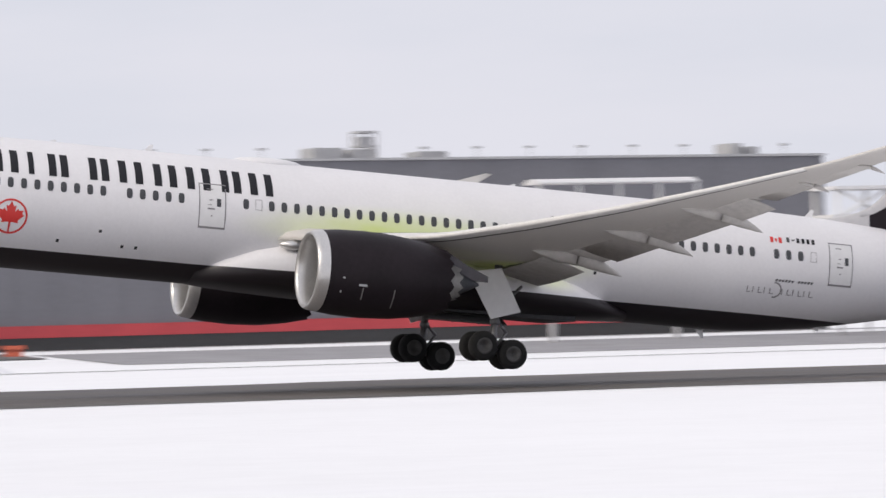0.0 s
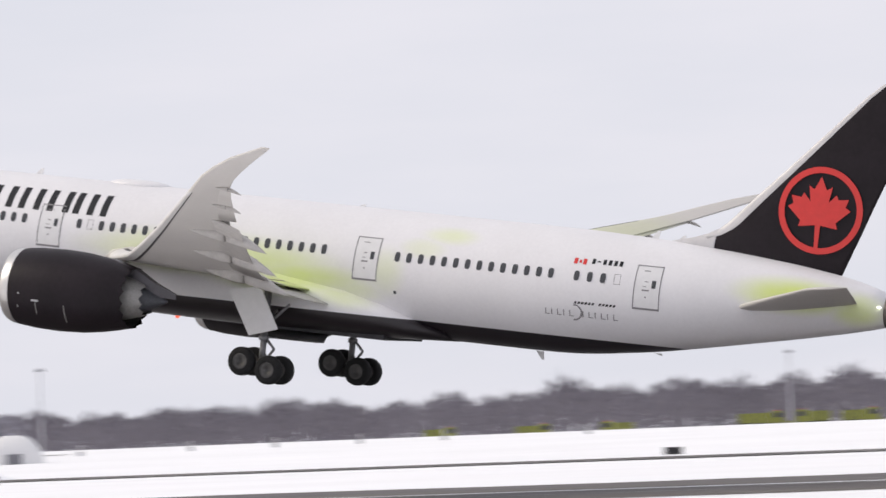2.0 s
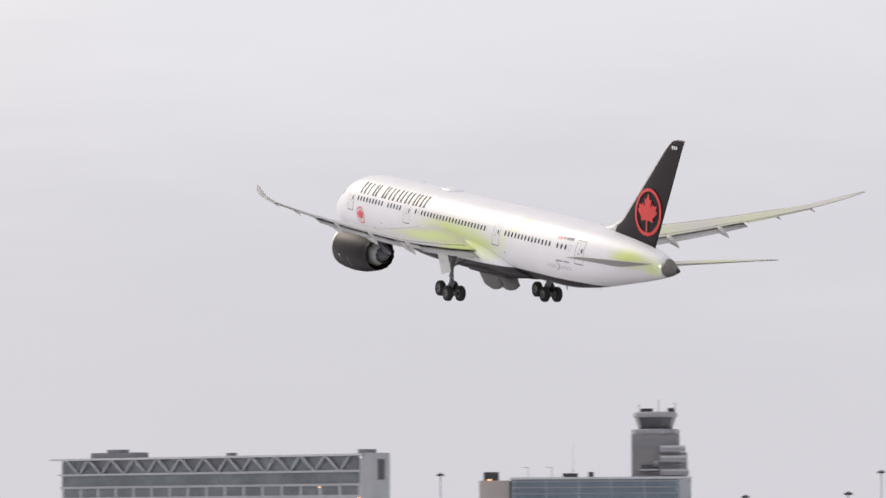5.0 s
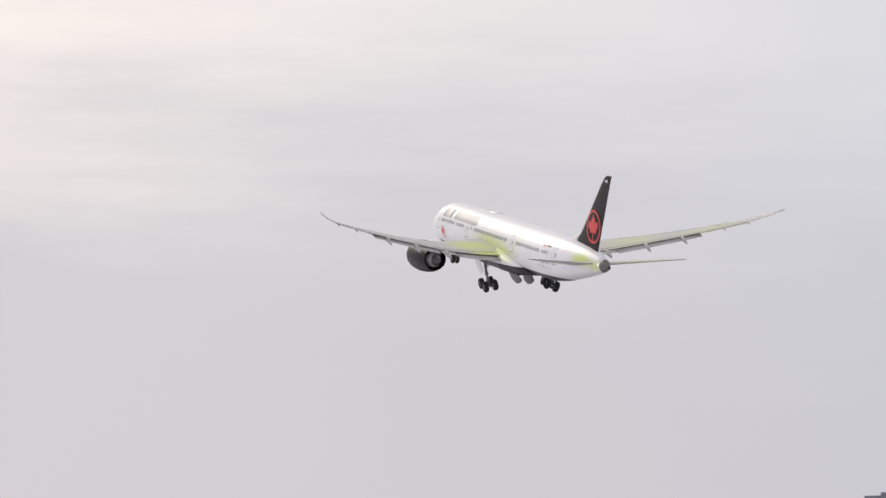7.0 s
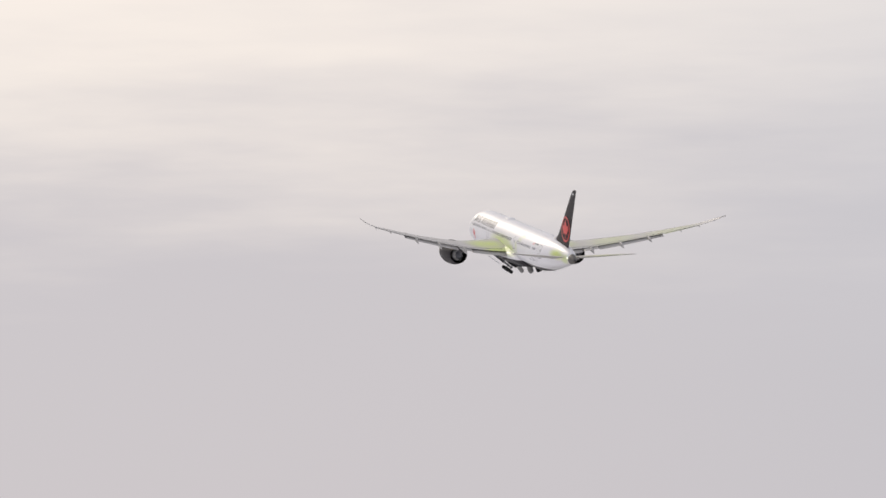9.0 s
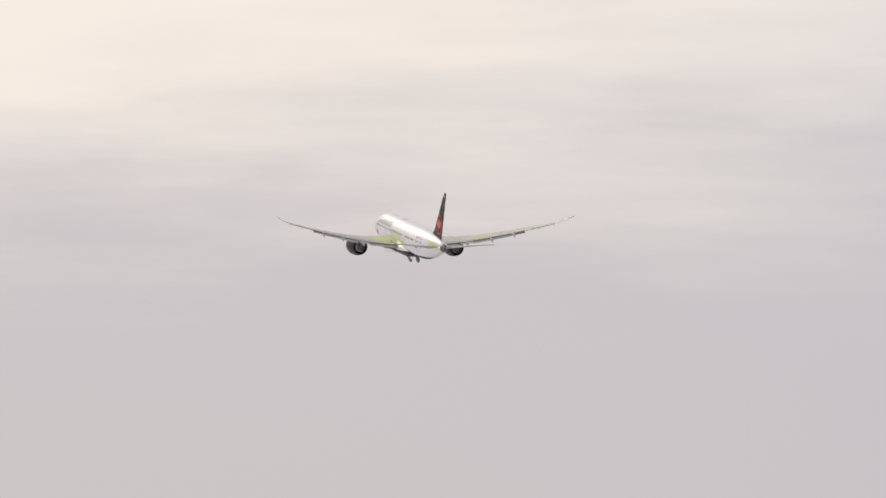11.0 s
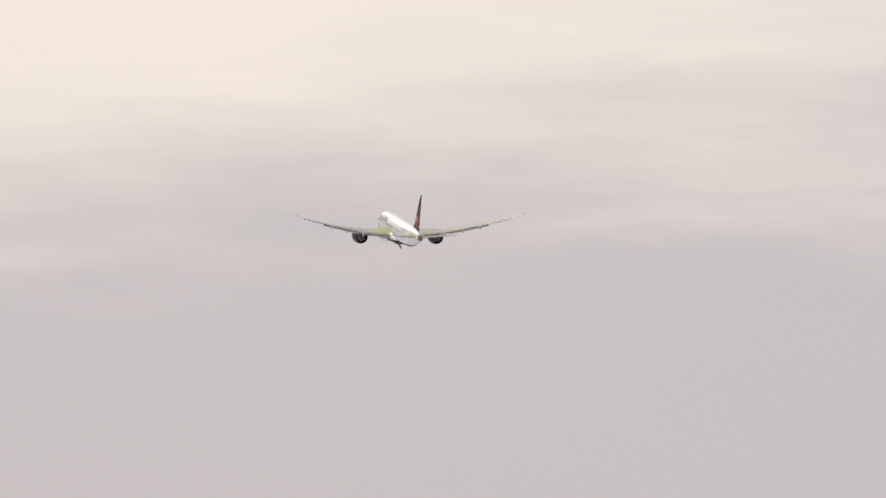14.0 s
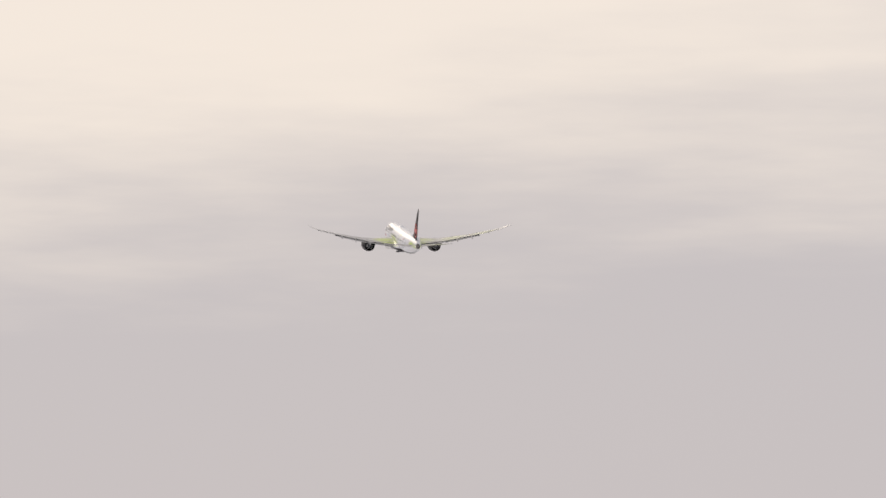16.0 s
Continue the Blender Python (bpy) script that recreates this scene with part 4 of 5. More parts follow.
def ground_cover():
    field()
    strip("runway", 191, 259, -2600, 2600, M["runway"], "slush-streaked wet asphalt runway", 0.02, 0, 2.6, step=3.0)
    strip("runway_snow_streak", 222, 224, -300, -66, M["tread_snow"], "thin line of snow left on the asphalt", 0.03, 0.004, 0.5)
    strip("taxiway", 465, 483, -620, 124, M["slush"], "narrow cleared taxiway between snow banks", 0.09, 0, 1.2)
    strip("taxiway_link", 395, 409, -560, -70, M["slush"], "cleared link road across the snow", 0.03, -0.72, 0.6)
    strip("taxiway_outer", 700, 716, -1100, -380, M["dirty_snow"], "cleared taxiway in the snow", 0.05, -0.04, 0.8)
    strip("service_road", 412, 416, 60, 420, M["slush"], "narrow cleared service road in the snow", 0.04, 0, 0.4)
    strip("apron", 446, 504, 126, 900, M["concrete"], "damp concrete apron before the hangar", 0.05, 0, 2)


def mound(name, m, length, depth, height, material, label, category="snow bank", seed=0, kind="", flat=False):
    rng = np.random.default_rng(seed)
    n, k = 40, 16
    ph = rng.uniform(0, 6.3, 8)
    vs, fs = [], []
    for j in range(k + 1):
        for i in range(n + 1):
            u, v = i / n * 2 - 1, j / k * 2 - 1
            r = max(0.0, 1 - abs(u) ** 2.4) * max(0.0, 1 - v * v)
            if flat:
                r = min(1.0, 3.2 * (1 - abs(u))) * min(1.0, 2.5 * (1 - abs(v)))
            lump = 0.78 + 0.16 * math.sin(4 * u + ph[0]) * math.cos(4 * v + ph[1]) + 0.09 * math.sin(9 * u + ph[2] + 4 * v) + 0.04 * math.sin(23 * u + ph[3]) + rng.normal(0, 0.025)
            vs.append((u * length / 2, v * depth / 2, height * (r * (0.9 + 0.12 * lump) if flat else r ** 0.75 * max(0.2, lump)) - 0.12))
    for j in range(k):
        for i in range(n):
            q = j * (n + 1) + i
            fs.append((q, q + 1, q + n + 2, q + n + 1))
    return thing(name, (vs, fs), material, m, label, category, "snow banks" if "snow" in name else "", kind, True)


def woods(lo, hi, material, seed, n_trees, n_brush, label):
    """Leafless trees in depth along the far side of the field: rounded crowns of fine twigs over dense brush."""
    rng = np.random.default_rng(seed)
    chunks = []

    def twigs(base, tip, w):
        """Slender triangles from base to tip, lying across the line of sight."""
        side = np.zeros_like(base)
        a = np.arctan2(base[:, 1], base[:, 0]) + math.pi / 2
        t = rng.uniform(-0.9, 0.9, len(base))
        side[:, 0], side[:, 1], side[:, 2] = np.cos(a) * np.cos(t) * w, np.sin(a) * np.cos(t) * w, np.sin(t) * w
        chunks.append(np.stack([base - side, base + side, tip], 1).reshape(-1, 3))

    def heights(pan):
        size = np.interp(pan, (-14, -6, 0, 8, 14, 19, 22, 25, 28, 30, 31.5, 33.5, 36.0, 37.6, 38.5, 39.3, 41, 44, 46, 47, 47.6, 49.5, 53), (7, 8, 9.3, 9.8, 10.6, 14.0, 13.4, 11.6, 10.8, 11.2, 11.8, 9.6, 8.6, 9.4, 10.8, 8.8, 7.4, 6.8, 6.6, 6.0, 3.6, 3.0, 2.5))
        return size * (1 + 0.05 * np.sin(pan * 1.7) + 0.06 * np.sin(pan * 4.1 + 1) + 0.05 * np.sin(pan * 9.3))

    def ground(pan, d):
        x, y = -d * np.sin(np.radians(pan)), d * np.cos(np.radians(pan))
        z = np.array([rise(a, b) for a, b in zip(x, y)])
        return np.stack([x, y, z], 1)

    n = n_trees
    pan, d = rng.uniform(lo, hi, n), 1150 + 260 * rng.random(n)
    foot, h = ground(pan, d), heights(pan) * rng.uniform(0.80, 1.06, n)
    up = np.array([[0, 0, 1.0]])
    twigs(foot, foot + up * h[:, None] * 0.95, 0.012 * h + 0.05)
    k = 170
    c = np.repeat(foot, k, 0)
    hh = np.repeat(h, k)[:, None]
    q = rng.normal(0, 1, (n * k, 3))
    q = q / np.linalg.norm(q, axis=1)[:, None] * rng.random((n * k, 1)) ** 0.45
    centre = c + up * hh * 0.62
    base = centre + q * hh * np.array([[0.36, 0.36, 0.38]])
    out = q * 0.9 + up * 0.7 + rng.normal(0, 0.5, (n * k, 3))
    twigs(base, base + out * hh * 0.07, rng.uniform(0.10, 0.32, n * k))
    # brush and saplings between the trees
    n = n_brush
    pan, d = rng.uniform(lo, hi, n), 1130 + 230 * rng.random(n)
    foot, h = ground(pan, d), heights(pan) * rng.uniform(0.65, 0.92, n)
    base = foot + up * (h * rng.random(n) ** 0.9 - 0.3)[:, None]
    lean = rng.normal(0, 0.55, (n, 3)) + up * 0.8
    twigs(base, base + lean * rng.uniform(0.8, 1.8, (n, 1)), rng.uniform(0.18, 0.42, n))
    vs = np.concatenate(chunks)
    me = bpy.data.meshes.new("woods")
    me.from_pydata(vs.tolist(), [], np.arange(len(vs)).reshape(-1, 3).tolist())
    me.materials.append(material)
    tagged(new("woods", me), label, "trees", "", "stuff")


def hangar():
    """Long charcoal hangar with a red band, pale end wall, roof plant and edge lights."""
    ax, ay, bx, by = 123.6, 505.0, 231.0, 516.0
    ang = math.degrees(math.atan2(by - ay, bx - ax))
    L = math.hypot(bx - ax, by - ay)
    h = root("hangar", pose(ax, ay, 0.4, 0, 0, ang), "long charcoal hangar with a red band along its foot", "hangar")
    part("front_wall", box(0, L, 0, 0.6, 0, 21.6), M["charcoal"], h, smooth=False)
    part("end_wall", box(-0.5, 0, 0, 46, 0, 21.4), M["hotel_grey"], h, "grey end wall", smooth=False)
    part("far_wall", box(L - 0.5, L, 0.7, 46, 0, 21.4), M["pale_clad"], h, smooth=False)
    part("back_wall", box(0, L - 0.6, 45.4, 46, 0, 21.4), M["charcoal"], h, smooth=False)
    part("roof", box(-0.3, L - 0.1, 0.7, 45.3, 20.6, 21.0), M["pale_clad"], h, smooth=False)
    part("parapet_cap", box(-0.6, L + 0.2, -0.25, 0.75, 21.62, 21.9), M["galv"], h, smooth=False)
    part("red_band", box(0.1, L, -0.28, -0.02, 2.85, 4.15), M["red_clad"], h, "red painted band", smooth=False)
    part("plinth", box(0.1, L, -0.2, -0.01, 0, 2.85), M["dark"], h, smooth=False)
    for k in range(26):
        part("cladding_seam", box(3.5 + k * 4.1, 3.6 + k * 4.1, -0.05, -0.004, 4.3, 21.5), M["charcoal"], h, smooth=False)
    for k in range(9):
        part("wall_seam", box(-0.56, -0.505, 4 + 4.6 * k, 4.1 + 4.6 * k, 0, 21.2), M["pale_clad"], h, smooth=False)
    for x0, x1, z1 in ((44.5, 48.2, 23.2), (49.0, 52.4, 23.0), (57.5, 61, 22.7), (97.5, 99, 23.3), (99.6, 101.2, 22.9), (20, 24, 22.4)):
        part("roof_plant", box(x0, x1, 3, 7, 21, z1, 0.1), M["galv"] if z1 < 24 else M["pale_clad"], h, "rooftop ventilation unit", smooth=False)
    for k in range(16):
        x = 4 + k * 6.6
        part("roof_light", join(tube((x, 0.3, 21.9), (x, 0.3, 22.9), 0.06), box(x - 0.5, x + 0.3, -0.2, 0.5, 22.85, 23.1)), M["galv"], h, smooth=False)
    part("roof_frame", join(*[tube((x, y, 21), (x, y, 25.0), 0.12, n=5) for x in (50.0, 52.2) for y in (3, 5)], *[box(49.9, 52.3, 2.9, 5.1, z, z + 0.25) for z in (23.2, 24.8)], box(50.3, 51.9, 3.2, 4.8, 23.4, 24.4)), M["galv"], h, "open steel frame round a rooftop unit", smooth=False)
    part("canopy", box(-14, -0.8, -6, 10, 4.6, 5.2), M["pale_clad"], h, smooth=False)
    part("annex", box(-12, -0.9, -3, 9, 0, 4.55), M["charcoal"], h, smooth=False)
    return h


def tail_dock():
    d = root("tail_dock", pose(212, 470, rise(212, 470)), "white steel lattice service dock beside the hangar", "service dock")
    for x in (0, 6, 12, 18, 24):
        part("post", tube((x, 0, 0), (x, 0, 15.5), 0.22), M["white"], d)
        part("post", tube((x, 6, 0), (x, 6, 15.5), 0.22), M["white"], d)
    for x in (0, 6, 12, 18):
        for z in (9.5, 12.5):
            part("brace", tube((x, 0, z), (x + 6, 0, z + 3), 0.16), M["white"], d)
            part("brace", tube((x, 0, z + 3), (x + 6, 0, z), 0.16), M["white"], d)
    part("gallery_floor", box(-34, -16, 0, 4, 13.9, 14.3), M["white"], d, smooth=False)
    part("gallery_roof", loft([[(x, y, z) for y, z in ((-0.3, 16.75), (1.2, 17.15), (2.8, 17.15), (4.3, 16.75), (4.3, 16.6), (-0.3, 16.6))] for x in (-34, -16)]), M["white"], d, "white curved gallery roof", smooth=False)
    for x in (-34, -29.5, -25, -20.5, -16.2):
        part("gallery_post", box(x, x + 0.3, 0, 0.3, 14.3, 16.6), M["white"], d, smooth=False)
    for x in (-32, -18):
        part("gallery_leg", tube((x, 2, -2), (x, 2, 13.9), 0.35), M["white"], d)
    for z in (9.3, 12.5, 15.5):
        part("walkway", box(-0.5, 24.5, -0.5, 6.5, z, z + 0.35), M["white"], d, smooth=False)


def shed(pan, d, w, dep, h, wall, label, roof=None, doors=0, door_mat=None, pitched=True, name="shed", category="building", rz=0, dz=0.0):
    s = root(name, spot(pan, d, dz, rz), label, category)
    part("wall", box(-w / 2, w / 2, 0, dep, -0.6, h), wall, s, smooth=False)
    if pitched:
        r = [[(-w / 2 - 0.3, -0.3, h), (-w / 2 - 0.3, dep / 2, h + 0.16 * dep), (-w / 2 - 0.3, dep + 0.3, h)], [(w / 2 + 0.3, -0.3, h), (w / 2 + 0.3, dep / 2, h + 0.16 * dep), (w / 2 + 0.3, dep + 0.3, h)]]
        part("roof", loft(r), roof or M["snow"], s, "roof under snow", smooth=False)
    else:
        part("roof", box(-w / 2 - 0.2, w / 2 + 0.2, -0.2, dep + 0.2, h, h + 0.4), roof or M["snow"], s, smooth=False)
    for k in range(doors):
        x = -w / 2 + (k + 0.5) * w / doors
        part("door", box(x - w / doors * 0.36, x + w / doors * 0.36, -0.12, -0.01, 0, h * 0.78), door_mat or M["red_clad"], s, smooth=False)
    return s


def truck(pan, d, rz=0.0, long=9.0):
    t = root("snow_plough_truck", spot(pan, d, 0, rz), "lime yellow airfield snow truck on the far taxiway", "truck", "lime airfield trucks")
    part("body", box(-long / 2, long / 2 - 2.6, -1.25, 1.25, 1.0, 2.9, 0.12), M["lime"], t, smooth=False)
    cab = part("cab", box(long / 2 - 2.5, long / 2, -1.25, 1.25, 0.8, 3.2, 0.2), M["lime"], t, smooth=False)
    part("windscreen", box(long / 2 - 1.9, long / 2 - 0.3, -1.28, 1.28, 2.0, 2.85), M["pane"], cab, smooth=False)
    part("chassis", box(-long / 2, long / 2, -0.9, 0.9, 0.55, 1.0), M["dark"], t, smooth=False)
    part("beacon_bar", box(long / 2 - 1.6, long / 2 - 1.0, -0.7, 0.7, 3.2, 3.38), M["orange"], cab, smooth=False)
    for k in range(4):
        x = -long / 2 + 0.5 + k * (long - 3.6) / 4
        part("body_rib", box(x, x + 0.14, -1.31, 1.31, 1.05, 2.85), M["dark"], t, smooth=False)
    part("exhaust_stack", tube((long / 2 - 2.55, 0.9, 1.0), (long / 2 - 2.55, 0.9, 3.6), 0.09), M["galv"], t)
    wm = wheel_mesh(0.6, 0.4)
    for x in (-long / 2 + 1.2, -long / 2 + 2.8, long / 2 - 1.4):
        for y in (-1.0, 1.0):
            part("wheel", moved(wm, pose(x, y, 0.6)), M["tyre"], t)
    part("plough", box(long / 2 + 0.3, long / 2 + 0.9, -1.8, 1.8, 0.2, 1.3, 0.1), M["lime"], t, smooth=False)


def sign(pan, d, w=1.9):
    s = root("runway_sign", spot(pan, d), "black runway sign board on short legs in the snow", "sign", "runway signs")
    part("board", box(-w / 2, w / 2, -0.12, 0.12, 0.25, 1.05, 0.03), M["dark"], s, smooth=False)
    for x in (-w * 0.35, w * 0.35):
        part("leg", tube((x, 0, -0.1), (x, 0, 0.25), 0.05), M["galv"], s)


def light_mast(pan, d, h, kind="mast"):
    s = root("floodlight_mast", spot(pan, d), "tall grey apron floodlight mast", "light mast", "apron light masts")
    part("pole", tube((0, 0, 0), (0, 0, h), 0.21, 0.14, 8), M["mast_grey"], s)
    head = part("lamp_ring", tube((0, 0, h - 0.1), (0, 0, h + 0.2), 0.45, 0.45, 12), M["mast_grey"], s)
    for k in range(8):
        a = k * math.pi / 4
        # below 36 degrees the heads are paler, distance haze put into their colour
        part("floodlight", box(0.58 * math.cos(a) - 0.22, 0.58 * math.cos(a) + 0.22, 0.58 * math.sin(a) - 0.22, 0.58 * math.sin(a) + 0.22, h - 0.5, h - 0.1), M["trim_grey"] if pan < 36 else M["dark"], head, smooth=False)


def edge_light(pan, d):
    s = root("marker_post", spot(pan, d), "small pale marker post in the snow", "marker post", "marker posts")
    part("base", box(-0.45, 0.45, -0.3, 0.3, -0.1, 0.7), M["galv"], s, smooth=False)
    part("lamp", tube((0, 0, 0.7), (0, 0, 1.6), 0.14, 0.1), M["white"], s)


def control_tower():
    d = 1150.0
    k = d / 1150.0
    t = root("control_tower", spot(59.68, d), "concrete airport control tower with a flared glass cab", "control tower")
    part("shaft", box(-6.2, 5.2, 0, 12, -1, 21.6), M["tower_wall"], t, smooth=False)
    part("side_shaft", box(5.2, 7.0, 2, 10, 0, 17.5), M["pale_clad"], t, smooth=False)
    for z, w in ((12.0, 7.4), (15.2, 6.9), (17.6, 6.6)):
        part("balcony", box(0.5, w, -1.1, -0.02, z, z + 1.0), M["concrete"], t, smooth=False)
        part("balcony_rail", box(0.6, w - 0.1, -1.08, -1.0, z + 1.0, z + 1.5), M["galv"], t, smooth=False)
    part("louvre_band", box(-5.6, 4.6, -0.15, -0.01, 18.6, 20.6), M["charcoal"], t, smooth=False)
    part("dish_aerial", tube((-0.4, -1.3, 14.9), (-0.4, -0.6, 15.0), 0.85, 0.2, 14), M["pale_clad"], t, "pale round dish aerial")
    part("equipment_deck", box(-4.4, 0.2, -1.4, -0.02, 13.2, 13.5), M["galv"], t, smooth=False)
    part("window_band", box(-4, 0, -0.12, -0.01, 13.6, 14.6), M["pane"], t, smooth=False)
    part("base_band", box(-6.4, 6.6, -0.3, 12, 9.9, 11.9), M["pale_clad"], t, smooth=False)
    ring = lambda r, z, n=10: [(r * math.cos(a) - 0.5, 6 + r * math.sin(a), z) for a in np.linspace(0, 2 * math.pi, n, endpoint=False)]
    part("gallery", loft([ring(5.6, 21.6), ring(5.75, 22.0), ring(5.75, 22.9), ring(5.2, 23.1)]), M["concrete"], t, smooth=False)
    part("cab_glass", loft([ring(4.0, 23.1), ring(4.9, 25.9)]), M["pane"], t, "dark sloping cab windows", smooth=False)
    part("cab_roof", loft([ring(5.1, 25.9), ring(5.3, 26.3), ring(5.2, 26.9), ring(4.5, 27.2)]), M["concrete"], t, smooth=False)
    part("roof_gear", join(box(-4, -1, 4, 8, 27.2, 28.0), box(2.5, 4, 4, 7, 27.2, 28.1), tube((0.3, 6, 27.2), (0.3, 6, 30.2), 0.08), tube((-4.3, 6, 27.2), (-4.3, 6, 29.0), 0.08), tube((4.2, 6, 27.2), (4.2, 6, 29.4), 0.08)), M["dark"], t, smooth=False)


def terminal_block():
    t = root("terminal_block", spot(60.5, 1130, 0, 0), "blue-green glass terminal office block", "terminal")
    part("wall", box(-18, 23.8, 0, 30, -1, 11.2), M["glass"], t, smooth=False)
    for k in range(8):
        part("spandrel", box(-18.1, 23.9, -0.2, -0.01, 0.6 + k * 1.42, 0.95 + k * 1.42), M["hotel_grey"], t, smooth=False)
    for k in range(6):
        part("mullion", box(-17.5 + k * 7.6, -17.4 + k * 7.6, -0.28, -0.21, 0, 11.1), M["galv"], t, smooth=False)
    part("coping", box(-18.3, 24.1, -0.3, 30, 11.2, 11.7), M["galv"], t, smooth=False)
    part("end_block", box(-25.5, -18.4, 1, 26, -1, 11.0), M["end_wall"], t, "pinkish grey concrete end block", smooth=False)
    part("stair_end", box(21.0, 23.6, -0.45, -0.3, 0, 11.1), M["pale_clad"], t, smooth=False)
    for q in (box(-6, -2.5, 4, 8, 11.7, 12.6), box(0, 1.2, 4, 6, 11.7, 12.9), box(-24.5, -21, 4, 8, 11, 13)):
        part("roof_plant", q, M["dark"], t, smooth=False)
    for x in (-14, -8.5):
        part("roof_light", join(tube((x, 2, 11.7), (x, 2, 14.0), 0.09), tube((x, 2, 14.0), (x - 1.4, 2, 14.1), 0.09)), M["galv"], t)
    part("whip_mast", tube((-3.6, 5, 11.7), (-3.6, 5, 19.5), 0.10, 0.03), M["galv"], t)
    part("lit_lamp", box(-23.5, -22.6, 0.8, 0.99, 11.0, 11.3), M["lamp_lit"], t, "lit orange lamp", smooth=False)


def hotel():
    """Seven-storey hotel with a braced roof frame, seen over its upper floors."""
    pr, pl, dr, dl = 63.15, 66.72, 1010.0, 1085.0
    A = Vector((-dr * math.sin(radians(pr)), dr * math.cos(radians(pr)), 0))
    Bv = Vector((-dl * math.sin(radians(pl)), dl * math.cos(radians(pl)), 0))
    L = (A - Bv).length
    ang = math.degrees(math.atan2((A - Bv).y, (A - Bv).x))
    h = root("hotel", pose(Bv.x, Bv.y, 0, 0, 0, ang), "long grey hotel block with a braced roof frame", "hotel")
    top = 15.4
    part("wall", box(0, L, 0, 6, -1, top - 1.0), M["trim_grey"], h, smooth=False)
    part("roof", box(-2.8, L + 0.4, -1.2, 6.5, top - 0.45, top), M["galv"], h, smooth=False)
    part("end_tower", box(L, L + 3.0, -0.6, 4.5, -1, top + 0.1), M["pale_clad"], h, "pale stair tower", smooth=False)
    part("end_window", box(L + 3.01, L + 3.08, 1, 3, top - 5.5, top - 1.2), M["pane"], h, smooth=False)
    part("attic_glass", box(0.5, L - 1.5, -0.14, -0.01, top - 3.4, top - 0.5), M["hotel_glass"], h, smooth=False)
    part("attic_glass", box(0.5, L - 1.5, -0.14, -0.01, top - 6.2, top - 3.9), M["hotel_glass"], h, smooth=False)
    part("sill_band", box(-0.6, L, -0.5, -0.15, top - 3.8, top - 3.42), M["trim_grey"], h, smooth=False)
    n = 12
    for k in range(n):
        x, s = 3 + k * (L - 6) / n, (L - 6) / n
        part("brace", tube((x, -0.9, top - 0.5), (x + s * 0.42, -0.4, top - 3.4), 0.22, n=6), M["trim_grey"], h)
        part("brace", tube((x + s * 0.9, -0.9, top - 0.5), (x + s * 0.5, -0.4, top - 3.4), 0.22, n=6), M["trim_grey"], h)
    m = 16
    for fl in range(4):
        z = top - 8.6 - fl * 3.0
        part("floor_band", box(-0.3, L, -0.3, -0.02, z + 2.0, z + 2.35), M["trim_grey"], h, smooth=False)
        for k in range(m):
            x, s = 0.6 + k * (L - 2) / m, (L - 2) / m
            part("window", box(x + 0.3, x + s - 0.5, -0.10, -0.01, z, z + 1.9), M["hotel_glass"], h, smooth=False)
    for x, z in ((L * 0.86, top - 7.1), (L * 0.985, top - 9.4), (L * 0.70, top - 10.6)):
        part("lit_lamp", box(x, x + 0.5, -0.4, -0.31, z, z + 0.3), M["lamp_lit"], h, "lit warm lamp", smooth=False)
    for q in (box(9, 24, 1, 5, top, top + 1.2), box(14, 18, 1.5, 4.5, top + 1.21, top + 1.9), box(L - 3, L - 0.6, 1, 4, top, top + 0.9), box(L * 0.55, L * 0.55 + 1.2, 1, 3, top, top + 0.7)):
        part("roof_plant", q, M["charcoal"], h, smooth=False)


def radar_ball():
    s = root("radar_ball", spot(17.52, 1000), "white radome on a round concrete column", "radar tower")
    rings = [[(3.0 * math.cos(b) * math.cos(a), 3.0 * math.cos(b) * math.sin(a), 13.3 + 3.0 * math.sin(b)) for a in np.linspace(0, 2 * math.pi, 24, endpoint=False)] for b in np.linspace(-1.2, 1.55, 12)]
    part("radome", loft(rings), M["white"], s, "white spherical radome")
    part("platform", tube((0, 0, 9.6), (0, 0, 10.6), 3.2, 3.2, 20), M["galv"], s, smooth=False)
    part("column", tube((0, 0, -1), (0, 0, 9.6), 1.6, 1.3, 16), M["concrete"], s)


def rounded_tent(pan, d, w, dep, h, material, label, name="storage_tent"):
    rings = [[(-w / 2 + w * u, dep / 2 - dep / 2 * math.cos(a), h * (1 - abs(2 * u - 1) ** 3.5 * 0.75) * math.sin(a) ** 0.7 if 0 < a < 3.14 else 0.0) for a in np.linspace(0, math.pi, 13)] for u in np.linspace(0, 1, 14)]
    t = root(name, spot(pan, d), label, "tent")
    part("cover", loft(rings, True, False), material, t)
    part("door", box(-w * 0.1, w * 0.15, -0.1, 0.3, 0, h * 0.35), M["charcoal"], t, smooth=False)


ground_cover()
DEPARTING, MOVING = airliner(pose(77.79, 214.03, 6.44, -0.18, 6.07, 0), "white airliner with black belly and fin, stained lime, climbing away", "maple")
WAITING, _ = airliner(spot(41.03, 640, 4.88, 180 - 33), "white airliner with a blue line taxiing on snow", "blue_line", detail=True, sag=1.9)
FAR_WHITE, _ = airliner(spot(16.2, 960, 3.5, 14), "white jet standing on the far taxiway", "plain", detail=False)
FAR_WHITE.scale = (0.70, 0.70, 0.70)
SMALL, _ = airliner(spot(2.70, 800, 1.2, 132), "small white commuter jet parked far off", "plain", detail=False)
SMALL.scale = (0.24, 0.24, 0.24)
hangar()
tail_dock()
control_tower()
terminal_block()
hotel()
radar_ball()
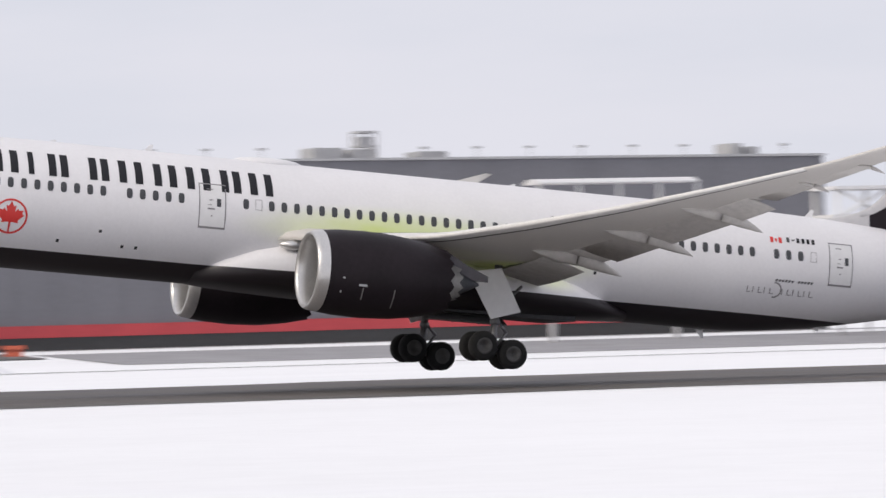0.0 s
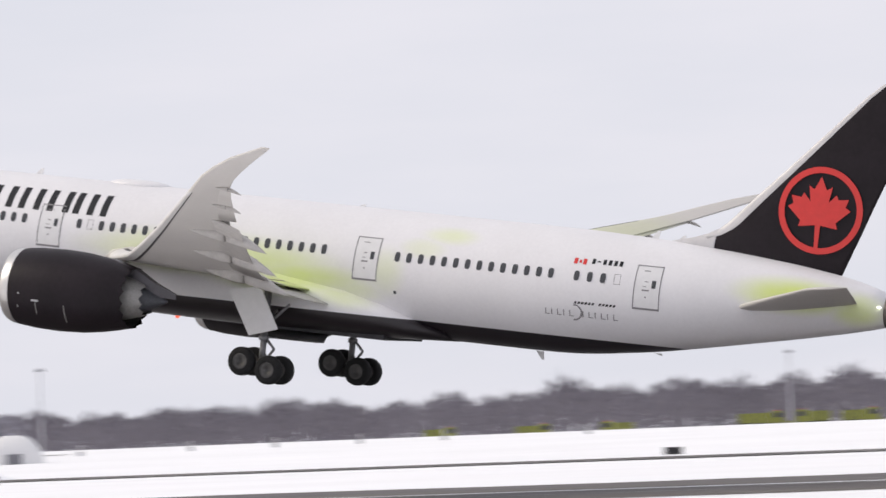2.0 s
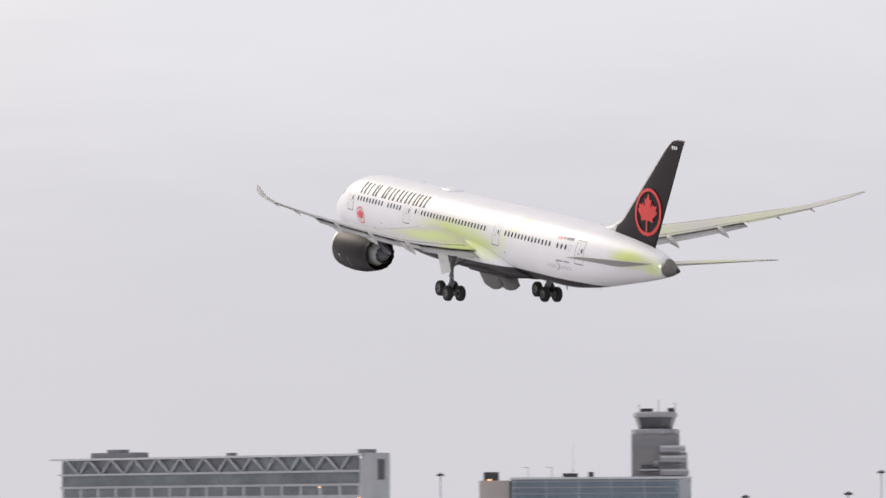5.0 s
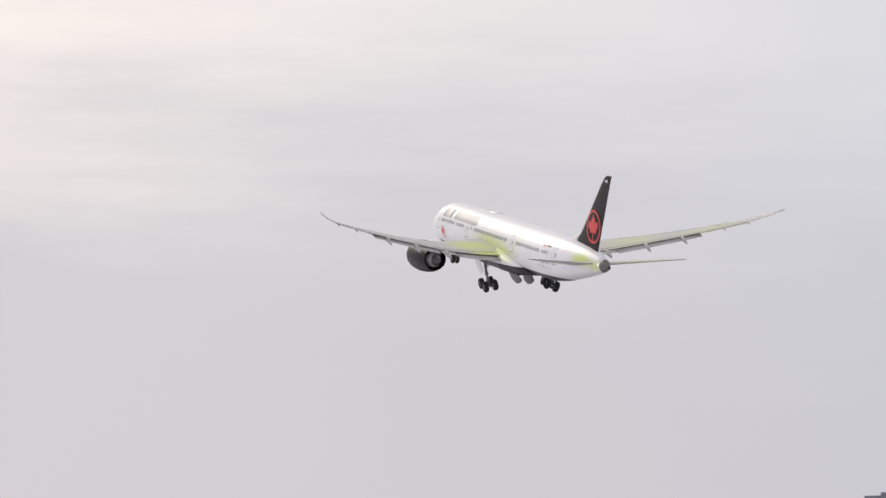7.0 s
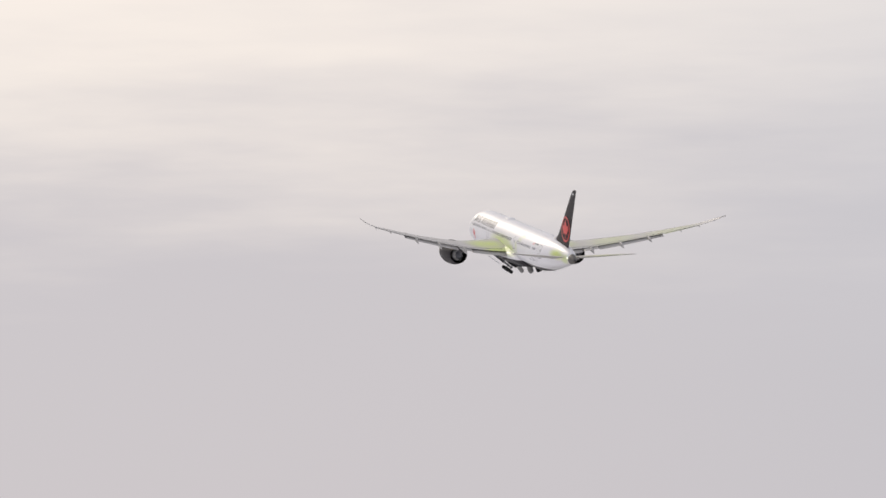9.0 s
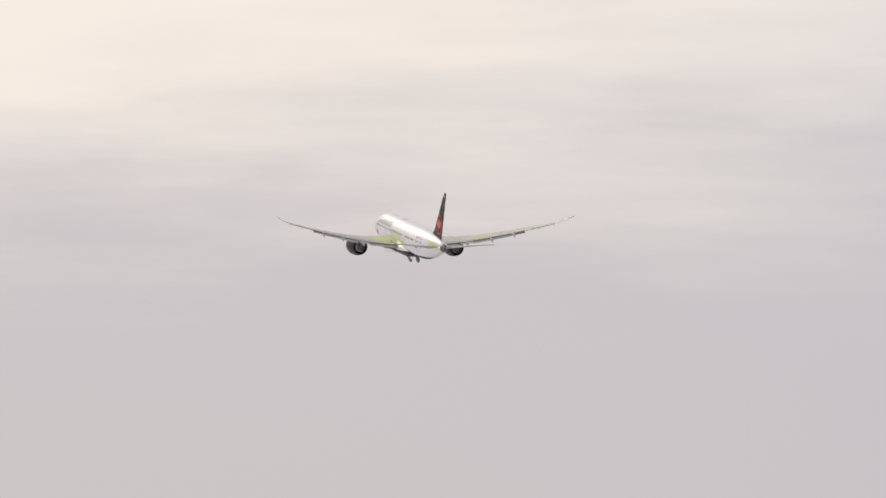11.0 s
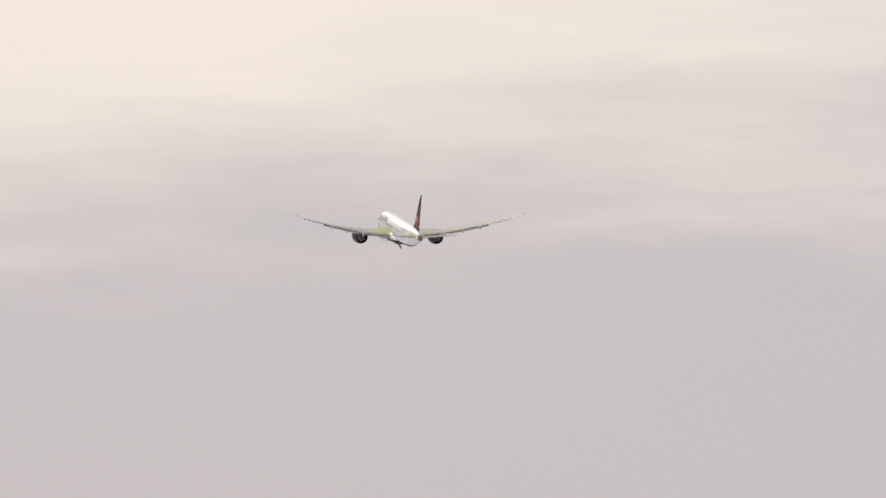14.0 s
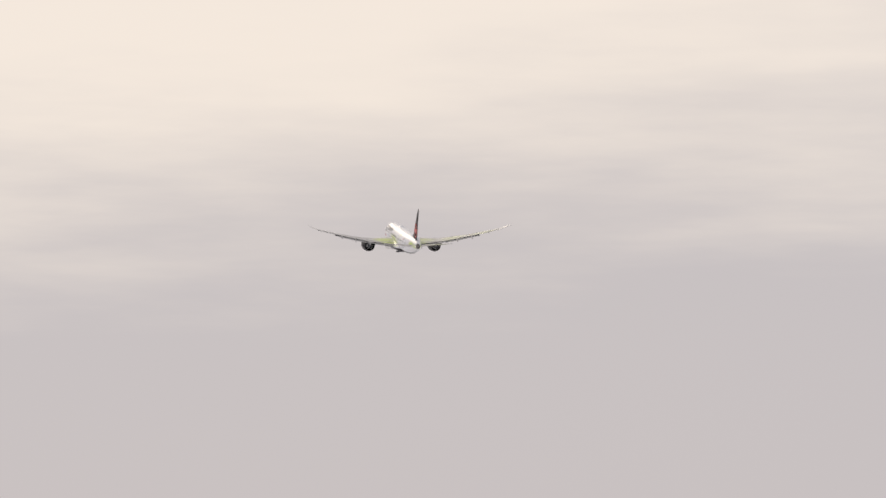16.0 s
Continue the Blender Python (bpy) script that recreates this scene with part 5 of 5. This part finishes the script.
for i, (pan, d, ln, dp, h) in enumerate(((-6.3, 520, 20, 11, 4.6), (-8.6, 520, 20, 9, 2.3), (-4.0, 520, 13, 9, 2.0), (-10.6, 530, 22, 9, 4.0), (-5.2, 560, 22, 8, 2.6), (-12.0, 520, 16, 8, 2.2), (-13.2, 430, 20, 8, 2.2), (32.7, 620, 26, 8, 1.5), (35.5, 640, 12, 6, 1.6), (30.4, 560, 15, 9, 1.5), (31.6, 735, 22, 12, 2.0), (32.9, 720, 20, 12, 3.0), (34.4, 735, 26, 12, 2.4), (35.6, 715, 12, 9, 2.6), (36.6, 725, 20, 12, 3.3), (38.3, 735, 28, 12, 2.7), (33.8, 690, 11, 8, 1.9), (37.4, 690, 9, 7, 2.2))):
    mound("snow_bank", spot(pan, d), ln, dp, h, M["tread_snow"], "ploughed heap of lumpy snow", seed=i)
mound("gravel_mound", spot(0.63, 400), 17.6, 10, 2.05, M["dirty_snow"], "low flat-topped mound of dirty grey snow", "mound", 21, flat=True)
shed(7.28, 600, 11, 9, 4.2, M["pale_clad"], "grey shed with red doors and snowy roof", doors=3, name="equipment_shed")
shed(8.7, 680, 17, 9, 6.5, M["white"], "white shed under a snowy roof", doors=0, name="equipment_shed")
shed(11.75, 760, 5, 6, 6.2, M["charcoal"], "dark grey workshop with a flat snowy roof", doors=2, door_mat=M["dark"], pitched=False, name="workshop")
shed(13.3, 980, 24, 12, 5.4, M["beige"], "low beige terminal building", doors=8, door_mat=M["glass"], pitched=False, name="low_terminal", category="terminal")
shed(0.92, 800, 5.9, 5, 2.3, M["galv"], "grey flat-roofed site cabin", doors=2, door_mat=M["pale_clad"], pitched=False, name="site_cabin")
shed(0.29, 800, 2.9, 3, 2.9, M["cream"], "cream site cabin by the trees", pitched=False, name="site_cabin")
shed(-2.9, 660, 2.6, 2.4, 2.1, M["white"], "small white site cabin in the snow", pitched=False, name="site_cabin")
shed(-1.28, 720, 7.6, 6, 2.2, M["maroon"], "dark maroon barn-like shed", roof=M["maroon"], pitched=False, name="barn")
shed(10.53, 590, 3.5, 2.6, 2.1, M["red_clad"], "small red equipment cabin", pitched=False, roof=M["orange"], name="equipment_cabin")
shed(10.84, 590, 1.1, 1.0, 1.6, M["dark"], "small dark electrical cabinet in snow", pitched=False, roof=M["dark"], name="electrical_cabinet", category="cabinet")
shed(-9.0, 640, 13, 9, 3.6, M["charcoal"], "dark flat-roofed workshop beside the hangar", roof=M["trim_grey"], doors=4, door_mat=M["hotel_grey"], pitched=False, name="workshop")
shed(-9.75, 620, 2.9, 2.4, 3.0, M["end_wall"], "pinkish grey pump house with a snowy roof", pitched=False, name="pump_house")
shed(-14.5, 490, 1.8, 2.0, 0.8, M["orange"], "small orange steel container on the apron", roof=M["orange"], pitched=False, name="freight_container", category="container")
shed(34.15, 980, 24, 8, 6.4, M["haze_grey"], "long low grey shed by the trees", pitched=False, roof=M["haze_grey"], name="long_shed")
shed(35.6, 1000, 14, 8, 3.2, M["pale_clad"], "low grey shed by the trees", roof=M["galv"], name="low_shed")
shed(-2.44, 680, 2.4, 3, 2.5, M["teal"], "teal sheet-metal cabin beside the snow", name="site_cabin")
shed(-4.6, 720, 15, 8, 4.0, M["hotel_grey"], "grey workshop behind the snow piles", pitched=False, doors=2, door_mat=M["charcoal"], name="workshop")
shed(-6.9, 760, 9, 5, 4.6, M["pale_clad"], "pale grey tower-like store", pitched=False, name="store_tower")
for pan in (5.98, 5.62, 5.27, 4.98):
    shed(pan, 700, 4.1, 2.2, 1.5, M["charcoal"], "dark tarpaulin-covered trailer in the snow", pitched=False, roof=M["dark"], name="trailer", category="trailer")
rounded_tent(6.05, 640, 8.9, 9, 3.4, M["white"], "white rounded storage tent")
rounded_tent(29.7, 700, 9.0, 8, 4.2, M["white"], "white rounded storage tent in the snow")
for pan, d, rz, ln in ((16.05, 820, 8, 9), (18.2, 820, -6, 9), (19.68, 900, 0, 7), (20.24, 900, 180, 6.5), (20.85, 905, 0, 8.5), (22.55, 985, 176, 6.5), (23.55, 985, 3, 7), (24.65, 990, 0, 6.5)):
    truck(pan, d, rz, ln)
for pan, d in ((4.42, 455), (3.98, 500), (17.0, 520), (21.9, 520), (-6.2, 600), (33.9, 620), (35.4, 520), (36.4, 470), (30.0, 480), (-2.27, 520), (-3.4, 460)):
    sign(pan, d)
for pan in (22.9, 24.6, 25.6, 26.6, 27.6, 28.9):
    edge_light(pan, 760)
for i, (pan, el) in enumerate(((29.35, 1.06), (20.5, 0.95), (33.62, 1.0), (33.03, 1.02), (32.4, 1.09), (32.15, 1.07), (34.1, 0.72), (34.63, 0.5), (53.08, 0.57), (52.78, 0.41), (52.35, 0.55), (51.98, 0.57), (51.58, 0.55), (51.49, 0.45), (51.38, 0.53), (51.07, 0.49), (50.93, 0.55), (50.76, 0.53), (50.56, 0.50), (50.50, 0.51), (49.85, 0.43), (57.05, 0.48), (56.70, 0.44), (56.35, 0.43), (56.12, 0.27), (55.98, 0.63), (55.50, 0.59), (55.06, 0.54), (54.78, 0.46), (54.54, 0.52), (54.47, 0.37), (54.35, 0.27), (53.91, 0.46), (53.89, 0.39), (53.59, 0.42), (57.44, 0.23), (58.65, 0.20), (62.25, 0.48), (48.90, 0.37), (48.47, 0.35), (48.25, 0.35), (47.87, 0.33), (47.35, 0.24))):
    d = 900 + 40 * ((i * 7) % 5)
    light_mast(pan, d, EYE + d * math.tan(radians(el)) - spot(pan, d).translation.z)

def marker_cart(pan, d):
    c = root("marker_cart", spot(pan, d), "red and white marker cart beside the taxiway", "cart", "marker carts")
    part("bed", box(-1.1, 0.3, -0.5, 0.5, 0.35, 0.95, 0.05), M["orange"], c, smooth=False)
    part("mast", tube((0.7, 0, 0.2), (0.7, 0, 2.3), 0.12), M["white"], c)
    part("board", box(0.35, 1.15, -0.1, 0.1, 1.1, 1.6), M["dark"], c, smooth=False)
    part("lamp_head", box(0.5, 0.95, -0.15, 0.15, 1.9, 2.4, 0.05), M["white"], c, smooth=False)
    for x in (-0.9, 0.1):
        part("wheel", moved(wheel_mesh(0.35, 0.2), pose(x, -0.5, 0.3)), M["tyre"], c)


marker_cart(-1.42, 548)
marker_cart(-5.4, 480)
h = shed(47.93, 640, 12.6, 10, 1.7, M["white"], "low white hall under snow with two roof vents", name="low_hall")
for x in (-2.2, 1.2):
    part("roof_vent", box(x, x + 1.6, 0.6, 2.2, 1.6, 2.45), M["charcoal"], h, smooth=False)
rounded_tent(43.53, 620, 4.9, 5, 2.7, M["white"], "small white domed tent in the snow")
# stepped building: a square block above a wider, lower one
b = shed(43.12, 1120, 5.4, 5, 10.2, M["haze_grey"], "grey square tower block above the trees", pitched=False, roof=M["haze_grey"], name="tower_block", category="tower")
part("lower_block", box(-3.6, 7.2, 0.4, 6, -0.5, 7.6), M["haze_grey"], b, smooth=False)
shed(45.33, 620, 9.0, 5, 1.2, M["white"], "low white shed with a snowy roof", name="low_shed")
shed(42.33, 700, 12.0, 5, 1.1, M["white"], "low white shed with a snowy roof", name="low_shed")
woods(-15, 30.5, M["twig"], 5, 1550, 80000, "belt of bare grey-brown winter trees")
# this belt is paled by haze held in its material, not by air
woods(29.5, 53, M["twig_hazed"], 6, 800, 42000, "belt of bare grey trees, haze painted into their pale colour")


def motions():
    """What moves: the departing airliner, its undercarriage and its wheel-well doors."""
    walk(DEPARTING, [
        (0, pose(77.84, 214.48, 6.45, -0.19, 6.11, 0)),
        (0.5, pose(32.94, 213.57, 7.23, -0.20, 6.61, 0)),
        (1, pose(-12.09, 212.65, 8.20, -0.19, 7.17, 0)),
        (1.5, pose(-57.27, 211.73, 9.51, -0.28, 7.70, 0)),
        (2, pose(-102.61, 210.81, 11.29, -0.55, 8.30, 0)),
        (2.5, pose(-148.17, 209.89, 13.38, -0.78, 8.62, 0)),
        (3, pose(-194.71, 208.97, 15.59, -0.83, 8.84, 0)),
        (3.5, pose(-241.38, 208.05, 17.54, -0.60, 9.11, 0)),
        (4, pose(-287.91, 207.13, 20.23, -0.24, 9.39, 0)),
        (4.5, pose(-331.27, 206.22, 23.45, 0.11, 9.66, 0)),
        (5, pose(-377.65, 205.30, 27.09, 0.37, 9.62, 0)),
        (5.2, pose(-397.23, 204.93, 28.55, 0.47, 9.60, 0)),
        (7.3, pose(-593.57, 201.07, 43.82, 0.78, 9.87, 0)),
        (7.5, pose(-612.39, 200.70, 45.37, 0.79, 9.95, 0)),
        (8, pose(-659.52, 199.78, 49.26, 0.83, 10.14, 0)),
        (8.2, pose(-678.40, 199.42, 50.82, 0.84, 10.19, 0)),
        (10.3, pose(-877.46, 195.56, 66.55, 0.28, 9.39, 0)),
        (10.5, pose(-896.46, 195.19, 67.98, 0.25, 9.32, 0)),
        (11, pose(-943.98, 194.27, 71.51, 0.17, 9.15, 0)),
        (11.5, pose(-991.49, 193.35, 75.00, 0.13, 9.05, 0)),
        (12, pose(-1038.98, 192.43, 78.46, 0.14, 9.02, 0)),
        (12.5, pose(-1086.40, 191.51, 81.89, 0.16, 9.05, 0)),
        (13, pose(-1133.74, 190.60, 85.31, 0.19, 9.13, 0)),
        (13.5, pose(-1180.96, 189.68, 88.73, 0.17, 9.18, 0)),
        (14, pose(-1228.03, 188.76, 92.14, 0.14, 9.16, 0)),
        (14.5, pose(-1274.92, 187.84, 95.55, 0.13, 9.12, 0)),
        (15, pose(-1321.59, 186.92, 98.95, 0.15, 9.12, 0)),
        (15.5, pose(-1368.00, 186.00, 102.34, 0.20, 9.18, 0)),
        (16, pose(-1414.11, 185.08, 105.74, 0.27, 9.29, 0)),
    ])
    leg0 = lambda side, a: pose(31.6 - OX, side * 4.9, -1.75, -side * a, 0, 0)
    for key, side, lag in (("port", -1, 0.0), ("starboard", 1, -0.3)):
        walk(MOVING[key], [(0, leg0(side, 0)), (6.2 + lag, leg0(side, 0)), (7.5 + lag, leg0(side, 24)), (8.4 + lag, leg0(side, 42)), (9.6 + lag, leg0(side, 64)), (10.6 + lag, leg0(side, 77)), (11.3, leg0(side, 86)), (16, leg0(side, 86))])
        door = lambda a: pose(31.25 - OX, side * 0.95, -3.12, side * a, 0, 0)
        shut = 14.0 if side < 0 else 13.4
        walk(MOVING[key + "_door"], [(0, door(88)), (2.0, door(88)), (2.5, door(30)), (3.0, door(-8)), (shut, door(-8)), (shut + 0.5, door(40)), (shut + 1.0, door(88)), (16, door(88))])
    ng = lambda a: pose(5.8 - OX, 0, -2.75, 0, a, 0)
    walk(MOVING["nose"], [(0, ng(0)), (7.0, ng(0)), (8.2, ng(20)), (9.6, ng(82)), (16, ng(96))])


motions()
